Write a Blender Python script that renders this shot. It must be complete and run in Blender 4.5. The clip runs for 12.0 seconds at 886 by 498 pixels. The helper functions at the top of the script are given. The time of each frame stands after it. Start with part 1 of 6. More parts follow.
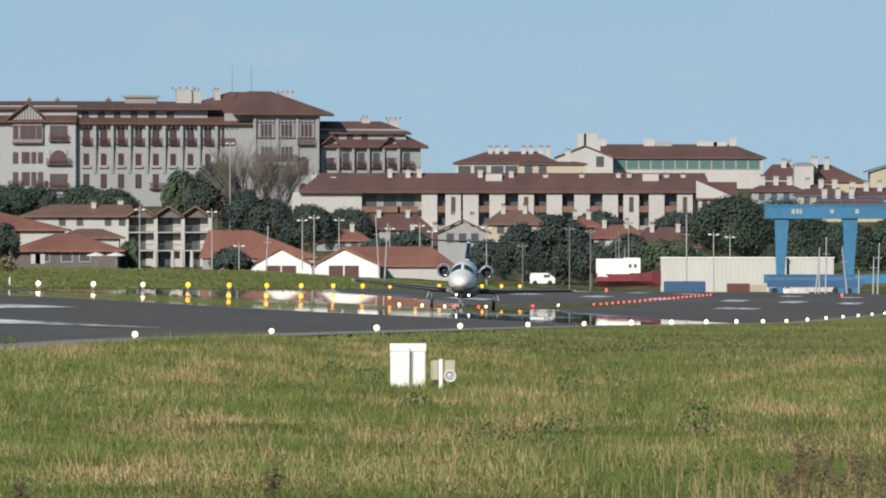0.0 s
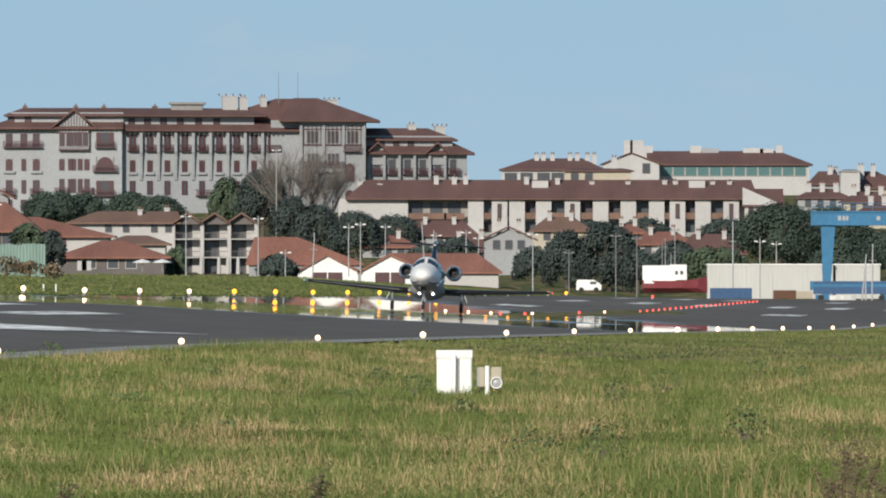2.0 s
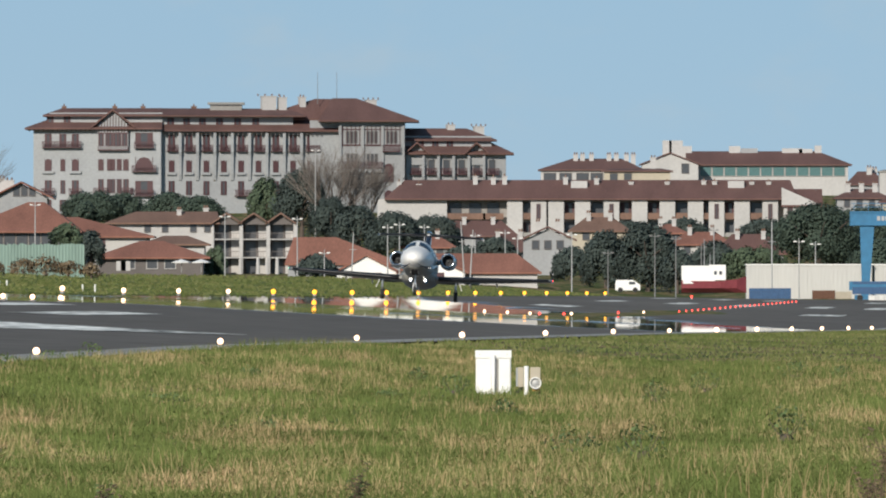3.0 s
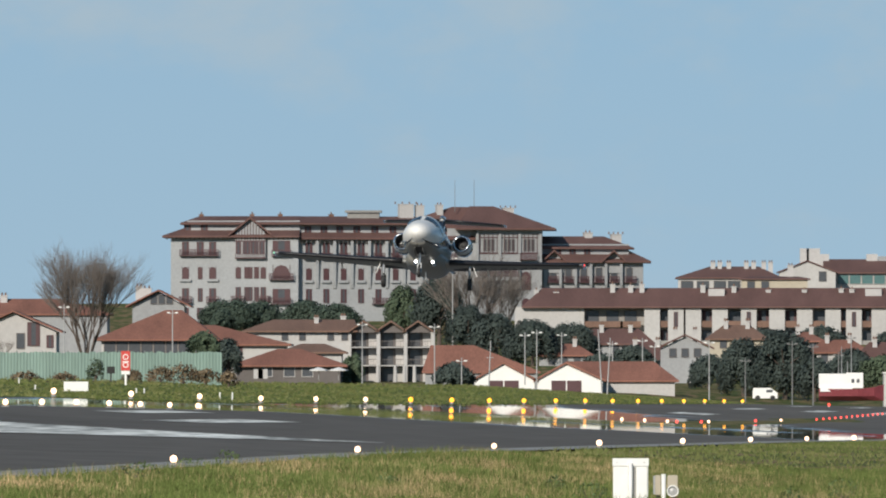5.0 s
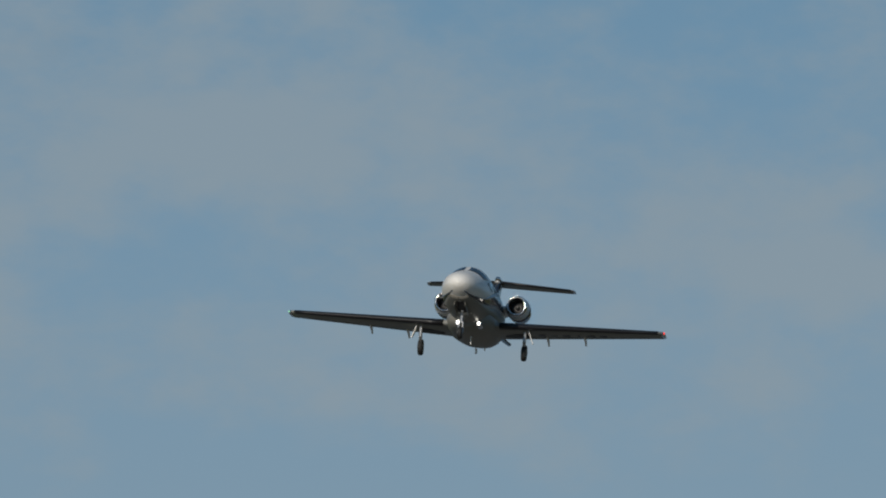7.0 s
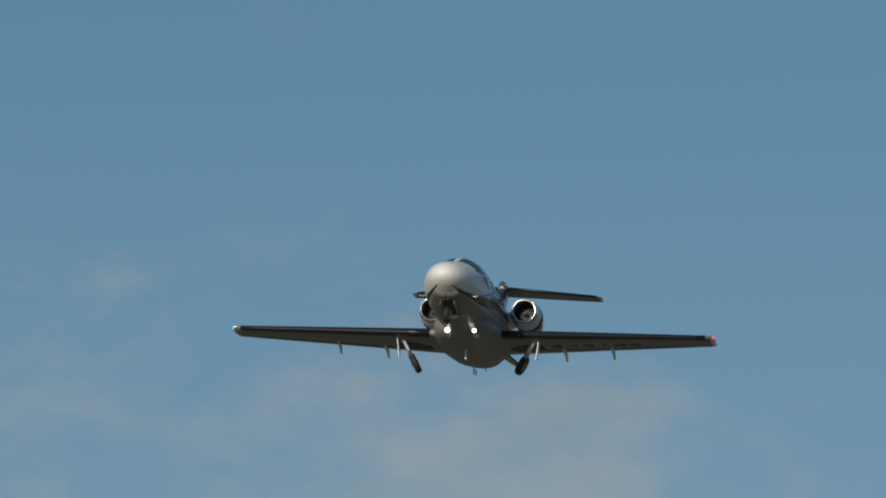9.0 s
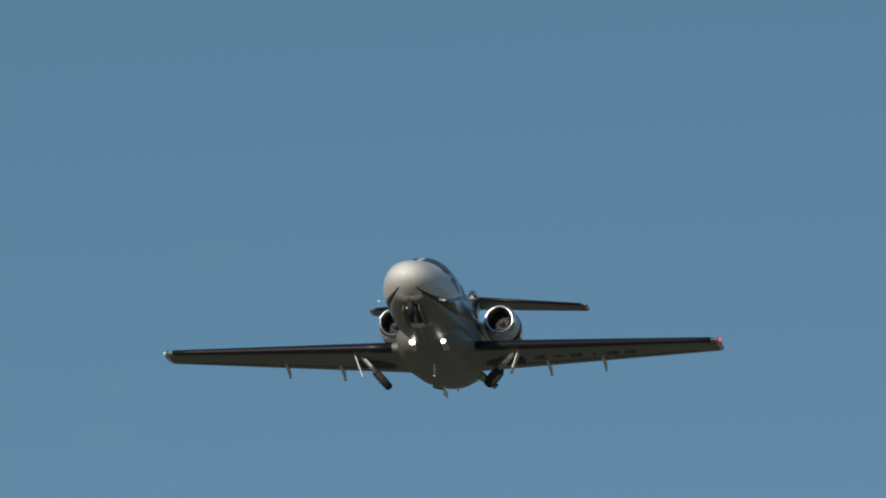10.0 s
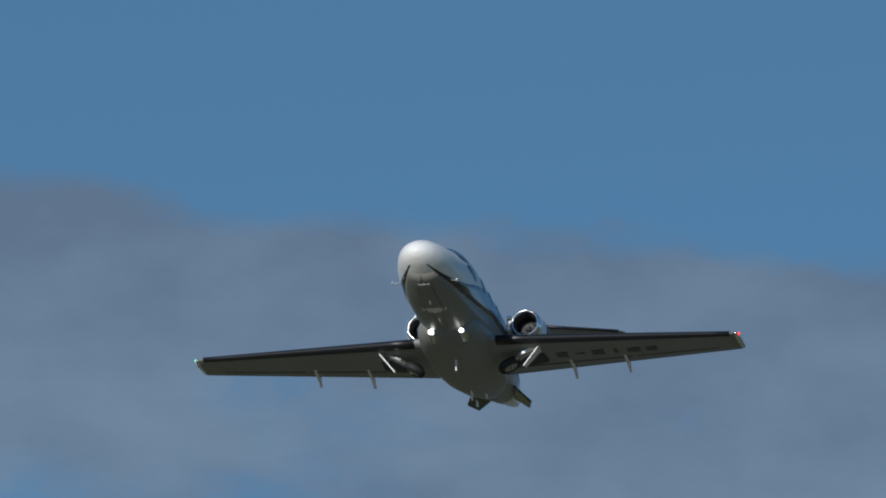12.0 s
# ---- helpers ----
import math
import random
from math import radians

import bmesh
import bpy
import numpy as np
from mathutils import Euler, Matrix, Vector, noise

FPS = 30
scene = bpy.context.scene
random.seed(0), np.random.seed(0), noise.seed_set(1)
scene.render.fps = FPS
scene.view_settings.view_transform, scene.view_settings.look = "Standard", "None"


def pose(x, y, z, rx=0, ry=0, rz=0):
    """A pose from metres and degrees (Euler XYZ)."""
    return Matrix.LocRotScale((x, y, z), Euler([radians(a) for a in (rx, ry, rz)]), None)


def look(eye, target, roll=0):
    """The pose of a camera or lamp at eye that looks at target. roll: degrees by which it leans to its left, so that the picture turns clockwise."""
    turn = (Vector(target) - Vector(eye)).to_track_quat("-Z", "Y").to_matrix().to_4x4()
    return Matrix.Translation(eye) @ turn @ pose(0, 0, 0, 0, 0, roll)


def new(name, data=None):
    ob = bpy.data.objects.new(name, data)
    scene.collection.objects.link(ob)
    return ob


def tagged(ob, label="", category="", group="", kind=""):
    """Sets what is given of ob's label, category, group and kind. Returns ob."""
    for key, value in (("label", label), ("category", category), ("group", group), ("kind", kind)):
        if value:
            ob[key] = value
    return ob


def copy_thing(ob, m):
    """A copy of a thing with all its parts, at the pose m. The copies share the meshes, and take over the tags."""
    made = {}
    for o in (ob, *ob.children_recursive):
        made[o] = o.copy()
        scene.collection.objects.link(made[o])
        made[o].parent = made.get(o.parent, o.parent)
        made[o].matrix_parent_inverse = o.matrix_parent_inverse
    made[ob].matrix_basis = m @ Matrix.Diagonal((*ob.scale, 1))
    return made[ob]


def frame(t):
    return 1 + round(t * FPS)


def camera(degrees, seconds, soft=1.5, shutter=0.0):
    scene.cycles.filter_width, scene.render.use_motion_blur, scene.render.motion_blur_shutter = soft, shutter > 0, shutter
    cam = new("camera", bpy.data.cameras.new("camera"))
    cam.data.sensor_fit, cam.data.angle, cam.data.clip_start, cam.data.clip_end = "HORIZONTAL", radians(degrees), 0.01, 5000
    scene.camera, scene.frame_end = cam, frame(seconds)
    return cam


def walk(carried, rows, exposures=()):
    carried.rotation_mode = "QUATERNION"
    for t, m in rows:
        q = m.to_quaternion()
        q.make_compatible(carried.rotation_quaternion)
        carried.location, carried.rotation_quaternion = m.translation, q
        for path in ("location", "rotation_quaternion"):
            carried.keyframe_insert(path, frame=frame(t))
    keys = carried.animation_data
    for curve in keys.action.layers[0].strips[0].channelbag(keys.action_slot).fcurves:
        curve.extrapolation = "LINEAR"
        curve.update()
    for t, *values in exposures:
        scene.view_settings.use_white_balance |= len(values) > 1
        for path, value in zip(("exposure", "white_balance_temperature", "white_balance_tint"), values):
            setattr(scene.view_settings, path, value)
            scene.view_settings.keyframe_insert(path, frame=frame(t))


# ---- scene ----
# ---- camera ----
EYE = (0.0, 0.0, 2.2)
cam = camera(3.3266, 12.0, soft=2.0)
walk(cam, [
    (0, pose(*EYE, 90.1252, 0, -0.0000)),
    (0.5, pose(*EYE, 90.1401, 0, 0.0393)),
    (1, pose(*EYE, 90.1592, 0, 0.0785)),
    (1.5, pose(*EYE, 90.1634, 0, 0.1167)),
    (2, pose(*EYE, 90.1507, 0, 0.1740)),
    (2.5, pose(*EYE, 90.1178, 0, 0.2504)),
    (2.7, pose(*EYE, 90.1273, 0, 0.2759)),
    (4.3, pose(*EYE, 90.3438, 0, 0.6112)),
    (4.5, pose(*EYE, 90.3936, 0, 0.6663)),
    (5, pose(*EYE, 90.5570, 0, 0.8361)),
    (5.5, pose(*EYE, 90.7502, 0, 1.0441)),
    (6, pose(*EYE, 91.0971, 0, 1.2881)),
    (6.5, pose(*EYE, 91.5109, 0, 1.5268)),
    (7, pose(*EYE, 91.9875, 0, 1.7613)),
    (9, pose(*EYE, 93.9229, 0, 2.9017)),
    (9.5, pose(*EYE, 94.5928, 0, 3.2363)),
    (10, pose(*EYE, 95.2532, 0, 3.6175)),
    (10.5, pose(*EYE, 96.2008, 0, 4.1277)),
    (11, pose(*EYE, 97.0809, 0, 4.3881)),
    (11.5, pose(*EYE, 97.9544, 0, 3.8677)),
    (12, pose(*EYE, 98.9123, 0, 3.6337)),
], exposures=[(0.0, -0.03, 6500, 10), (4.5, -0.05, 6500, 10), (5.0, -0.12, 6500, 10), (5.5, -0.33, 6500, 10), (6.5, -0.74, 6500, 10), (7.2, -0.8, 6500, 10), (9.0, -0.66, 6800, 10), (9.5, -0.64, 6800, 10), (10.0, -0.64, 6650, 10), (10.5, -0.52, 6450, 10), (11.5, -0.68, 6050, 10), (12.0, -0.4, 5800, 10)])

# ---- world and sun ----
SUN_TO = Vector((-0.33, -0.85, 0.4)).normalized()


def make_world():
    w = bpy.data.worlds.new("sky")
    scene.world = w
    w.use_nodes = True
    nt = w.node_tree
    nt.nodes.clear()
    N, L = nt.nodes.new, nt.links.new
    out, bg = N("ShaderNodeOutputWorld"), N("ShaderNodeBackground")
    sky = N("ShaderNodeTexSky")
    sky.sky_type, sky.sun_disc = "NISHITA", False
    sky.sun_elevation = math.asin(SUN_TO.z)
    sky.sun_rotation = math.atan2(SUN_TO.x, SUN_TO.y)
    sky.air_density, sky.dust_density, sky.ozone_density = 1.0, 0.2, 3.0
    tc = N("ShaderNodeTexCoord")
    # clear Atlantic air: no yellow dust layer at the horizon
    lift = N("ShaderNodeMapping")
    lift.inputs["Location"].default_value, lift.inputs["Scale"].default_value = (0, 0, 0.22), (1, 1, 2.6)
    L(tc.outputs["Generated"], lift.inputs["Vector"])
    unit = N("ShaderNodeVectorMath")
    unit.operation = "NORMALIZE"
    L(lift.outputs["Vector"], unit.inputs[0])
    L(unit.outputs["Vector"], sky.inputs["Vector"])
    mp = N("ShaderNodeMapping")
    mp.inputs["Scale"].default_value = (26, 26, 44)
    n1 = N("ShaderNodeTexNoise")
    n1.inputs["Scale"].default_value, n1.inputs["Detail"].default_value, n1.inputs["Roughness"].default_value = 2.6, 8, 0.58
    L(tc.outputs["Generated"], mp.inputs["Vector"])
    L(mp.outputs["Vector"], n1.inputs["Vector"])
    sep = N("ShaderNodeSeparateXYZ")
    L(tc.outputs["Generated"], sep.inputs[0])
    # cloud cover by height above the horizon: haze, broken cloud, a clear gap, a grey bank
    cover = N("ShaderNodeMapRange")
    cover.inputs["From Min"].default_value, cover.inputs["From Max"].default_value = 0.0, 0.25
    # the cloud layers dip slightly towards the east
    tilt = N("ShaderNodeMath")
    tilt.operation = "MULTIPLY_ADD"
    tilt.inputs[1].default_value, tilt.inputs[2].default_value = 0.1, 0.0063
    L(sep.outputs["X"], tilt.inputs[0])
    level = N("ShaderNodeMath")
    level.operation = "ADD"
    L(sep.outputs["Z"], level.inputs[0])
    L(tilt.outputs[0], level.inputs[1])
    L(level.outputs[0], cover.inputs["Value"])
    ramp = N("ShaderNodeValToRGB")
    el = ramp.color_ramp.elements
    el[0].position, el[0].color = 0.0, (0.3, 0.3, 0.3, 1)
    el[1].position, el[1].color = 1.0, (0.35, 0.35, 0.35, 1)
    for deg, v in ((0.8, 0.28), (1.6, 0.5), (2.6, 0.6), (3.4, 0.44), (4.2, 0.24), (6.2, 0.2), (6.55, 0.37), (6.7, 0.22), (7.4, 0.22), (7.75, 0.42), (8.05, 0.74), (8.85, 0.84), (9.02, 0.46), (9.2, 0.18), (12.0, 0.3)):
        e = el.new(math.sin(radians(deg)) / 0.25)
        e.color = (v, v, v, 1)
    L(cover.outputs[0], ramp.inputs[0])
    add = N("ShaderNodeMath")
    add.operation = "ADD"
    L(n1.outputs["Fac"], add.inputs[0])
    L(ramp.outputs["Color"], add.inputs[1])
    mask = N("ShaderNodeMapRange")
    mask.interpolation_type = "SMOOTHSTEP"
    for k, v in (("From Min", 0.86), ("From Max", 1.2), ("To Min", 0.0), ("To Max", 0.7)):
        mask.inputs[k].default_value = v
    L(add.outputs[0], mask.inputs["Value"])
    mix = N("ShaderNodeMix")
    mix.data_type = "RGBA"
    L(mask.outputs[0], mix.inputs["Factor"])
    # blue of the clear upper air, paler through the haze that lies low over the sea
    tint = N("ShaderNodeMix")
    tint.data_type, tint.blend_type = "RGBA", "MULTIPLY"
    tint.inputs["Factor"].default_value = 1
    tint.inputs["B"].default_value = (1.0, 1.2, 1.05, 1)
    L(sky.outputs[0], tint.inputs["A"])
    hz = N("ShaderNodeMapRange")
    hz.interpolation_type = "SMOOTHSTEP"
    for k, v in (("From Min", -0.01), ("From Max", 0.085), ("To Min", 0.62), ("To Max", 0.0)):
        hz.inputs[k].default_value = v
    L(sep.outputs["Z"], hz.inputs["Value"])
    haze = N("ShaderNodeMix")
    haze.data_type = "RGBA"
    haze.inputs["B"].default_value = (3.2, 3.6, 4.05, 1)
    L(hz.outputs[0], haze.inputs["Factor"])
    L(tint.outputs["Result"], haze.inputs["A"])
    L(haze.outputs["Result"], mix.inputs["A"])
    # low clouds catch the sun, the bank above is grey
    cg = N("ShaderNodeMapRange")
    cg.inputs["From Min"].default_value, cg.inputs["From Max"].default_value = 0.1, 0.21
    n2 = N("ShaderNodeTexNoise")
    n2.inputs["Scale"].default_value, n2.inputs["Detail"].default_value = 3.2, 5
    L(mp.outputs["Vector"], n2.inputs["Vector"])
    wv = N("ShaderNodeMath")
    wv.operation = "MULTIPLY_ADD"
    wv.inputs[1].default_value = 0.09
    L(n2.outputs["Fac"], wv.inputs[0])
    L(sep.outputs["Z"], wv.inputs[2])
    L(wv.outputs[0], cg.inputs["Value"])
    cm = N("ShaderNodeMix")
    cm.data_type = "RGBA"
    cm.inputs["A"].default_value, cm.inputs["B"].default_value = (3.5, 4.25, 4.75, 1), (1.42, 1.62, 1.95, 1)
    L(cg.outputs[0], cm.inputs["Factor"])
    L(cm.outputs["Result"], mix.inputs["B"])
    L(mix.outputs["Result"], bg.inputs["Color"])
    bg.inputs["Strength"].default_value = 0.13
    L(bg.outputs[0], out.inputs["Surface"])


make_world()
sun = new("sun", bpy.data.lights.new("sun", "SUN"))
sun.data.energy, sun.data.angle, sun.data.color = 4.3, radians(0.6), (1.0, 0.92, 0.8)
sun.matrix_world = look(SUN_TO * 100, (0, 0, 0))


# ---- materials ----
def mat(name, color, rough=0.6, metal=0.0, var=0.15, scale=3.0, bump=0.0, fine=None, emit=None, spec=0.5, island=0.0, coat=0.0, stretch=None):
    m = bpy.data.materials.new(name)
    m.use_nodes = True
    nt = m.node_tree
    b = nt.nodes["Principled BSDF"]
    N, L = nt.nodes.new, nt.links.new
    b.inputs["Roughness"].default_value, b.inputs["Metallic"].default_value = rough, metal
    b.inputs["Specular IOR Level"].default_value, b.inputs["Coat Weight"].default_value = spec, coat
    if emit:
        b.inputs["Emission Color"].default_value = (*color, 1)
        b.inputs["Emission Strength"].default_value = emit
        b.inputs["Base Color"].default_value = (*color, 1)
        return m
    tc = N("ShaderNodeTexCoord")
    src = tc.outputs["Object"]
    if stretch:
        mp = N("ShaderNodeMapping")
        mp.inputs["Scale"].default_value = stretch
        L(src, mp.inputs["Vector"])
        src = mp.outputs["Vector"]
    n1, n2 = N("ShaderNodeTexNoise"), N("ShaderNodeTexNoise")
    n1.inputs["Scale"].default_value, n1.inputs["Detail"].default_value = scale * 0.2, 3
    n2.inputs["Scale"].default_value, n2.inputs["Detail"].default_value = fine or scale * 3, 5
    L(src, n1.inputs["Vector"])
    L(src, n2.inputs["Vector"])
    av = N("ShaderNodeMath")
    av.operation = "ADD"
    L(n1.outputs["Fac"], av.inputs[0])
    L(n2.outputs["Fac"], av.inputs[1])
    fac = av.outputs[0]
    if island:
        g = N("ShaderNodeNewGeometry")
        k = N("ShaderNodeMath")
        k.operation = "MULTIPLY_ADD"
        k.inputs[1].default_value, k.inputs[2].default_value = island, -island / 2
        L(g.outputs["Random Per Island"], k.inputs[0])
        s = N("ShaderNodeMath")
        s.operation = "ADD"
        L(fac, s.inputs[0])
        L(k.outputs[0], s.inputs[1])
        fac = s.outputs[0]
    mr = N("ShaderNodeMapRange")
    for key, v in (("From Min", 0.6), ("From Max", 1.4), ("To Min", 1 - var), ("To Max", 1 + var)):
        mr.inputs[key].default_value = v
    mr.clamp = False
    L(fac, mr.inputs["Value"])
    mx = N("ShaderNodeMix")
    mx.data_type, mx.blend_type = "RGBA", "MULTIPLY"
    mx.inputs["Factor"].default_value = 1
    mx.inputs["A"].default_value = (*color, 1)
    L(mr.outputs[0], mx.inputs["B"])
    L(mx.outputs["Result"], b.inputs["Base Color"])
    if bump:
        bp = N("ShaderNodeBump")
        bp.inputs["Strength"].default_value, bp.inputs["Distance"].default_value = bump, 0.05
        L(n2.outputs["Fac"], bp.inputs["Height"])
        L(bp.outputs[0], b.inputs["Normal"])
    return m


def two_tone(name, c1, c2, scale, lo, hi, rough=0.9, island=0.0, stretch=(1, 1, 1), var=0.25, subsurf=0.0):
    """A material that drifts between two colours in soft patches, with finer mottling."""
    m = mat(name, c1, rough, 0, var, scale * 6, 0, scale * 12, island=island, spec=0.05)
    nt = m.node_tree
    b = nt.nodes["Principled BSDF"]
    N, L = nt.nodes.new, nt.links.new
    tc, mp, n = N("ShaderNodeTexCoord"), N("ShaderNodeMapping"), N("ShaderNodeTexNoise")
    mp.inputs["Scale"].default_value = stretch
    n.inputs["Scale"].default_value, n.inputs["Detail"].default_value = scale, 4
    L(tc.outputs["Object"], mp.inputs["Vector"])
    L(mp.outputs["Vector"], n.inputs["Vector"])
    mr = N("ShaderNodeMapRange")
    mr.inputs["From Min"].default_value, mr.inputs["From Max"].default_value = lo, hi
    fac = n.outputs["Fac"]
    if island:
        g, k = N("ShaderNodeNewGeometry"), N("ShaderNodeMath")
        k.operation = "MULTIPLY_ADD"
        k.inputs[1].default_value = island
        L(g.outputs["Random Per Island"], k.inputs[0])
        L(fac, k.inputs[2])
        fac = k.outputs[0]
    L(fac, mr.inputs["Value"])
    mx = N("ShaderNodeMix")
    mx.data_type = "RGBA"
    mx.inputs["A"].default_value, mx.inputs["B"].default_value = (*c1, 1), (*c2, 1)
    L(mr.outputs[0], mx.inputs["Factor"])
    mul = next(x for x in nt.nodes if x.type == "MIX" and x.blend_type == "MULTIPLY")
    L(mx.outputs["Result"], mul.inputs["A"])
    if subsurf:
        b.inputs["Subsurface Weight"].default_value = subsurf
    return m


STUCCO = mat("white_stucco", (0.485, 0.472, 0.461), 0.85, var=0.12, scale=0.8, fine=2.5, bump=0.1)
# greyer, bluer than white stucco: distance haze and raking light put into the colour
HOTEL_WALL = mat("hazed_hotel_stucco", (0.361, 0.372, 0.383), 0.85, var=0.16, scale=0.8, fine=2.5, bump=0.1)
STUCCO_G = mat("grey_stucco", (0.331, 0.337, 0.346), 0.85, var=0.15, scale=0.8, fine=2.5)
CREAM = mat("cream_stucco", (0.470, 0.418, 0.331), 0.85, var=0.12, scale=0.8, fine=2.5)
TILE = mat("terracotta_tile", (0.244, 0.109, 0.078), 0.8, var=0.35, scale=1.2, fine=4.0, bump=0.4, stretch=(1.6, 0.5, 0.5))
TILE_D = mat("old_dark_tile", (0.139, 0.074, 0.064), 0.8, var=0.3, scale=1.0, fine=4.0, bump=0.4, stretch=(1.6, 0.5, 0.5))
TILE_B = mat("brown_tile", (0.191, 0.113, 0.083), 0.8, var=0.3, scale=1.2, fine=4.0, bump=0.4, stretch=(1.6, 0.5, 0.5))
OXBLOOD = mat("oxblood_paint", (0.085, 0.038, 0.042), 0.6, var=0.2, scale=2)
# timber and glass tones are raised to carry distance haze in their colour
TIMBER = mat("dark_timber", (0.13, 0.115, 0.11), 0.7, var=0.25, scale=2)
GLASS_D = mat("dark_window_glass", (0.085, 0.09, 0.1), 0.2, var=0.2, scale=0.5)
GREENHOUSE = mat("green_tinted_glazing", (0.10, 0.19, 0.19), 0.15, var=0.2, scale=0.5)
# darker render: the shade inside the balcony recesses is put into the colour
SHADE = mat("recess_shade_render", (0.313, 0.296, 0.278), 0.9, var=0.2, scale=1)
CONCRETE = mat("concrete", (0.313, 0.304, 0.287), 0.85, var=0.2, scale=0.5, fine=3, bump=0.1)
METAL_SHED = mat("shed_white_cladding", (0.557, 0.548, 0.522), 0.6, var=0.1, scale=0.6, stretch=(3, 3, 0.2))
CRANE = mat("crane_blue_paint", (0.030, 0.165, 0.313), 0.5, var=0.25, scale=0.6)
BLUE = mat("container_blue_paint", (0.03, 0.09, 0.2), 0.55, var=0.25, scale=0.8)
REDPAINT = mat("red_hull_paint", (0.24, 0.05, 0.06), 0.6, var=0.25, scale=1)
RUST = mat("rusty_brown", (0.14, 0.07, 0.045), 0.85, var=0.3, scale=1.5)
POLE = mat("galvanised_pole", (0.4, 0.4, 0.4), 0.5, 0.2, var=0.15, scale=2)
POLE_D = mat("weathered_dark_pole", (0.2, 0.2, 0.2), 0.6, var=0.2, scale=2)
WHITE = mat("white_paint", (0.88, 0.87, 0.84), 0.5, var=0.08, scale=2)
SIGNRED = mat("sign_red", (0.62, 0.05, 0.04), 0.5, var=0.08, scale=2)
FENCE = mat("green_mesh_screen", (0.22, 0.31, 0.27), 0.9, var=0.25, scale=0.8, stretch=(4, 1, 0.25))
BARK = mat("bark", (0.11, 0.085, 0.07), 0.9, var=0.3, scale=2)
TWIG = mat("bare_twigs", (0.2, 0.17, 0.15), 0.9, var=0.3, scale=1)
LEAF_PINE = mat("pine_needles", (0.052, 0.078, 0.057), 0.85, var=0.3, scale=0.4, fine=1.5, island=0.4)
LEAF_DARK = mat("evergreen_leaves", (0.052, 0.071, 0.063), 0.85, var=0.3, scale=0.4, fine=1.5, island=0.4)
LEAF_MID = mat("shrub_leaves", (0.081, 0.114, 0.067), 0.85, var=0.35, scale=0.4, fine=1.5, island=0.4)
LEAF_DRY = mat("dry_shrub_leaves", (0.17, 0.125, 0.075), 0.9, var=0.5, scale=0.6, fine=2, island=0.6)
GROUND = two_tone("meadow_soil", (0.097, 0.117, 0.041), (0.267, 0.190, 0.106), 0.3, 0.46, 0.62, stretch=(2.2, 0.3, 1))
GRASS = two_tone("grass_blades", (0.115, 0.147, 0.045), (0.461, 0.320, 0.190), 0.3, 0.67, 0.98, island=0.3, stretch=(2.2, 0.3, 1), var=0.65)
FAR_GRASS = two_tone("mown_grass", (0.128, 0.160, 0.044), (0.176, 0.184, 0.072), 0.09, 0.5, 0.75)
FAR_BLADES = two_tone("far_grass_blades", (0.109, 0.139, 0.044), (0.227, 0.218, 0.097), 0.07, 0.5, 0.85, island=0.2, var=0.3)
DRY = mat("dry_stalks", (0.33, 0.25, 0.12), 0.9, var=0.3, scale=8, island=0.6)
WEED = mat("brown_seed_heads", (0.12, 0.085, 0.055), 0.9, var=0.4, scale=8, island=0.6)
WEED_GREEN = mat("green_weed_leaves", (0.1, 0.145, 0.05), 0.8, var=0.4, scale=4, fine=12, island=0.6)
ASPHALT = mat("runway_asphalt", (0.152, 0.140, 0.126), 0.8, var=0.3, scale=0.12, fine=0.8, stretch=(1, 0.25, 1), spec=0.04)


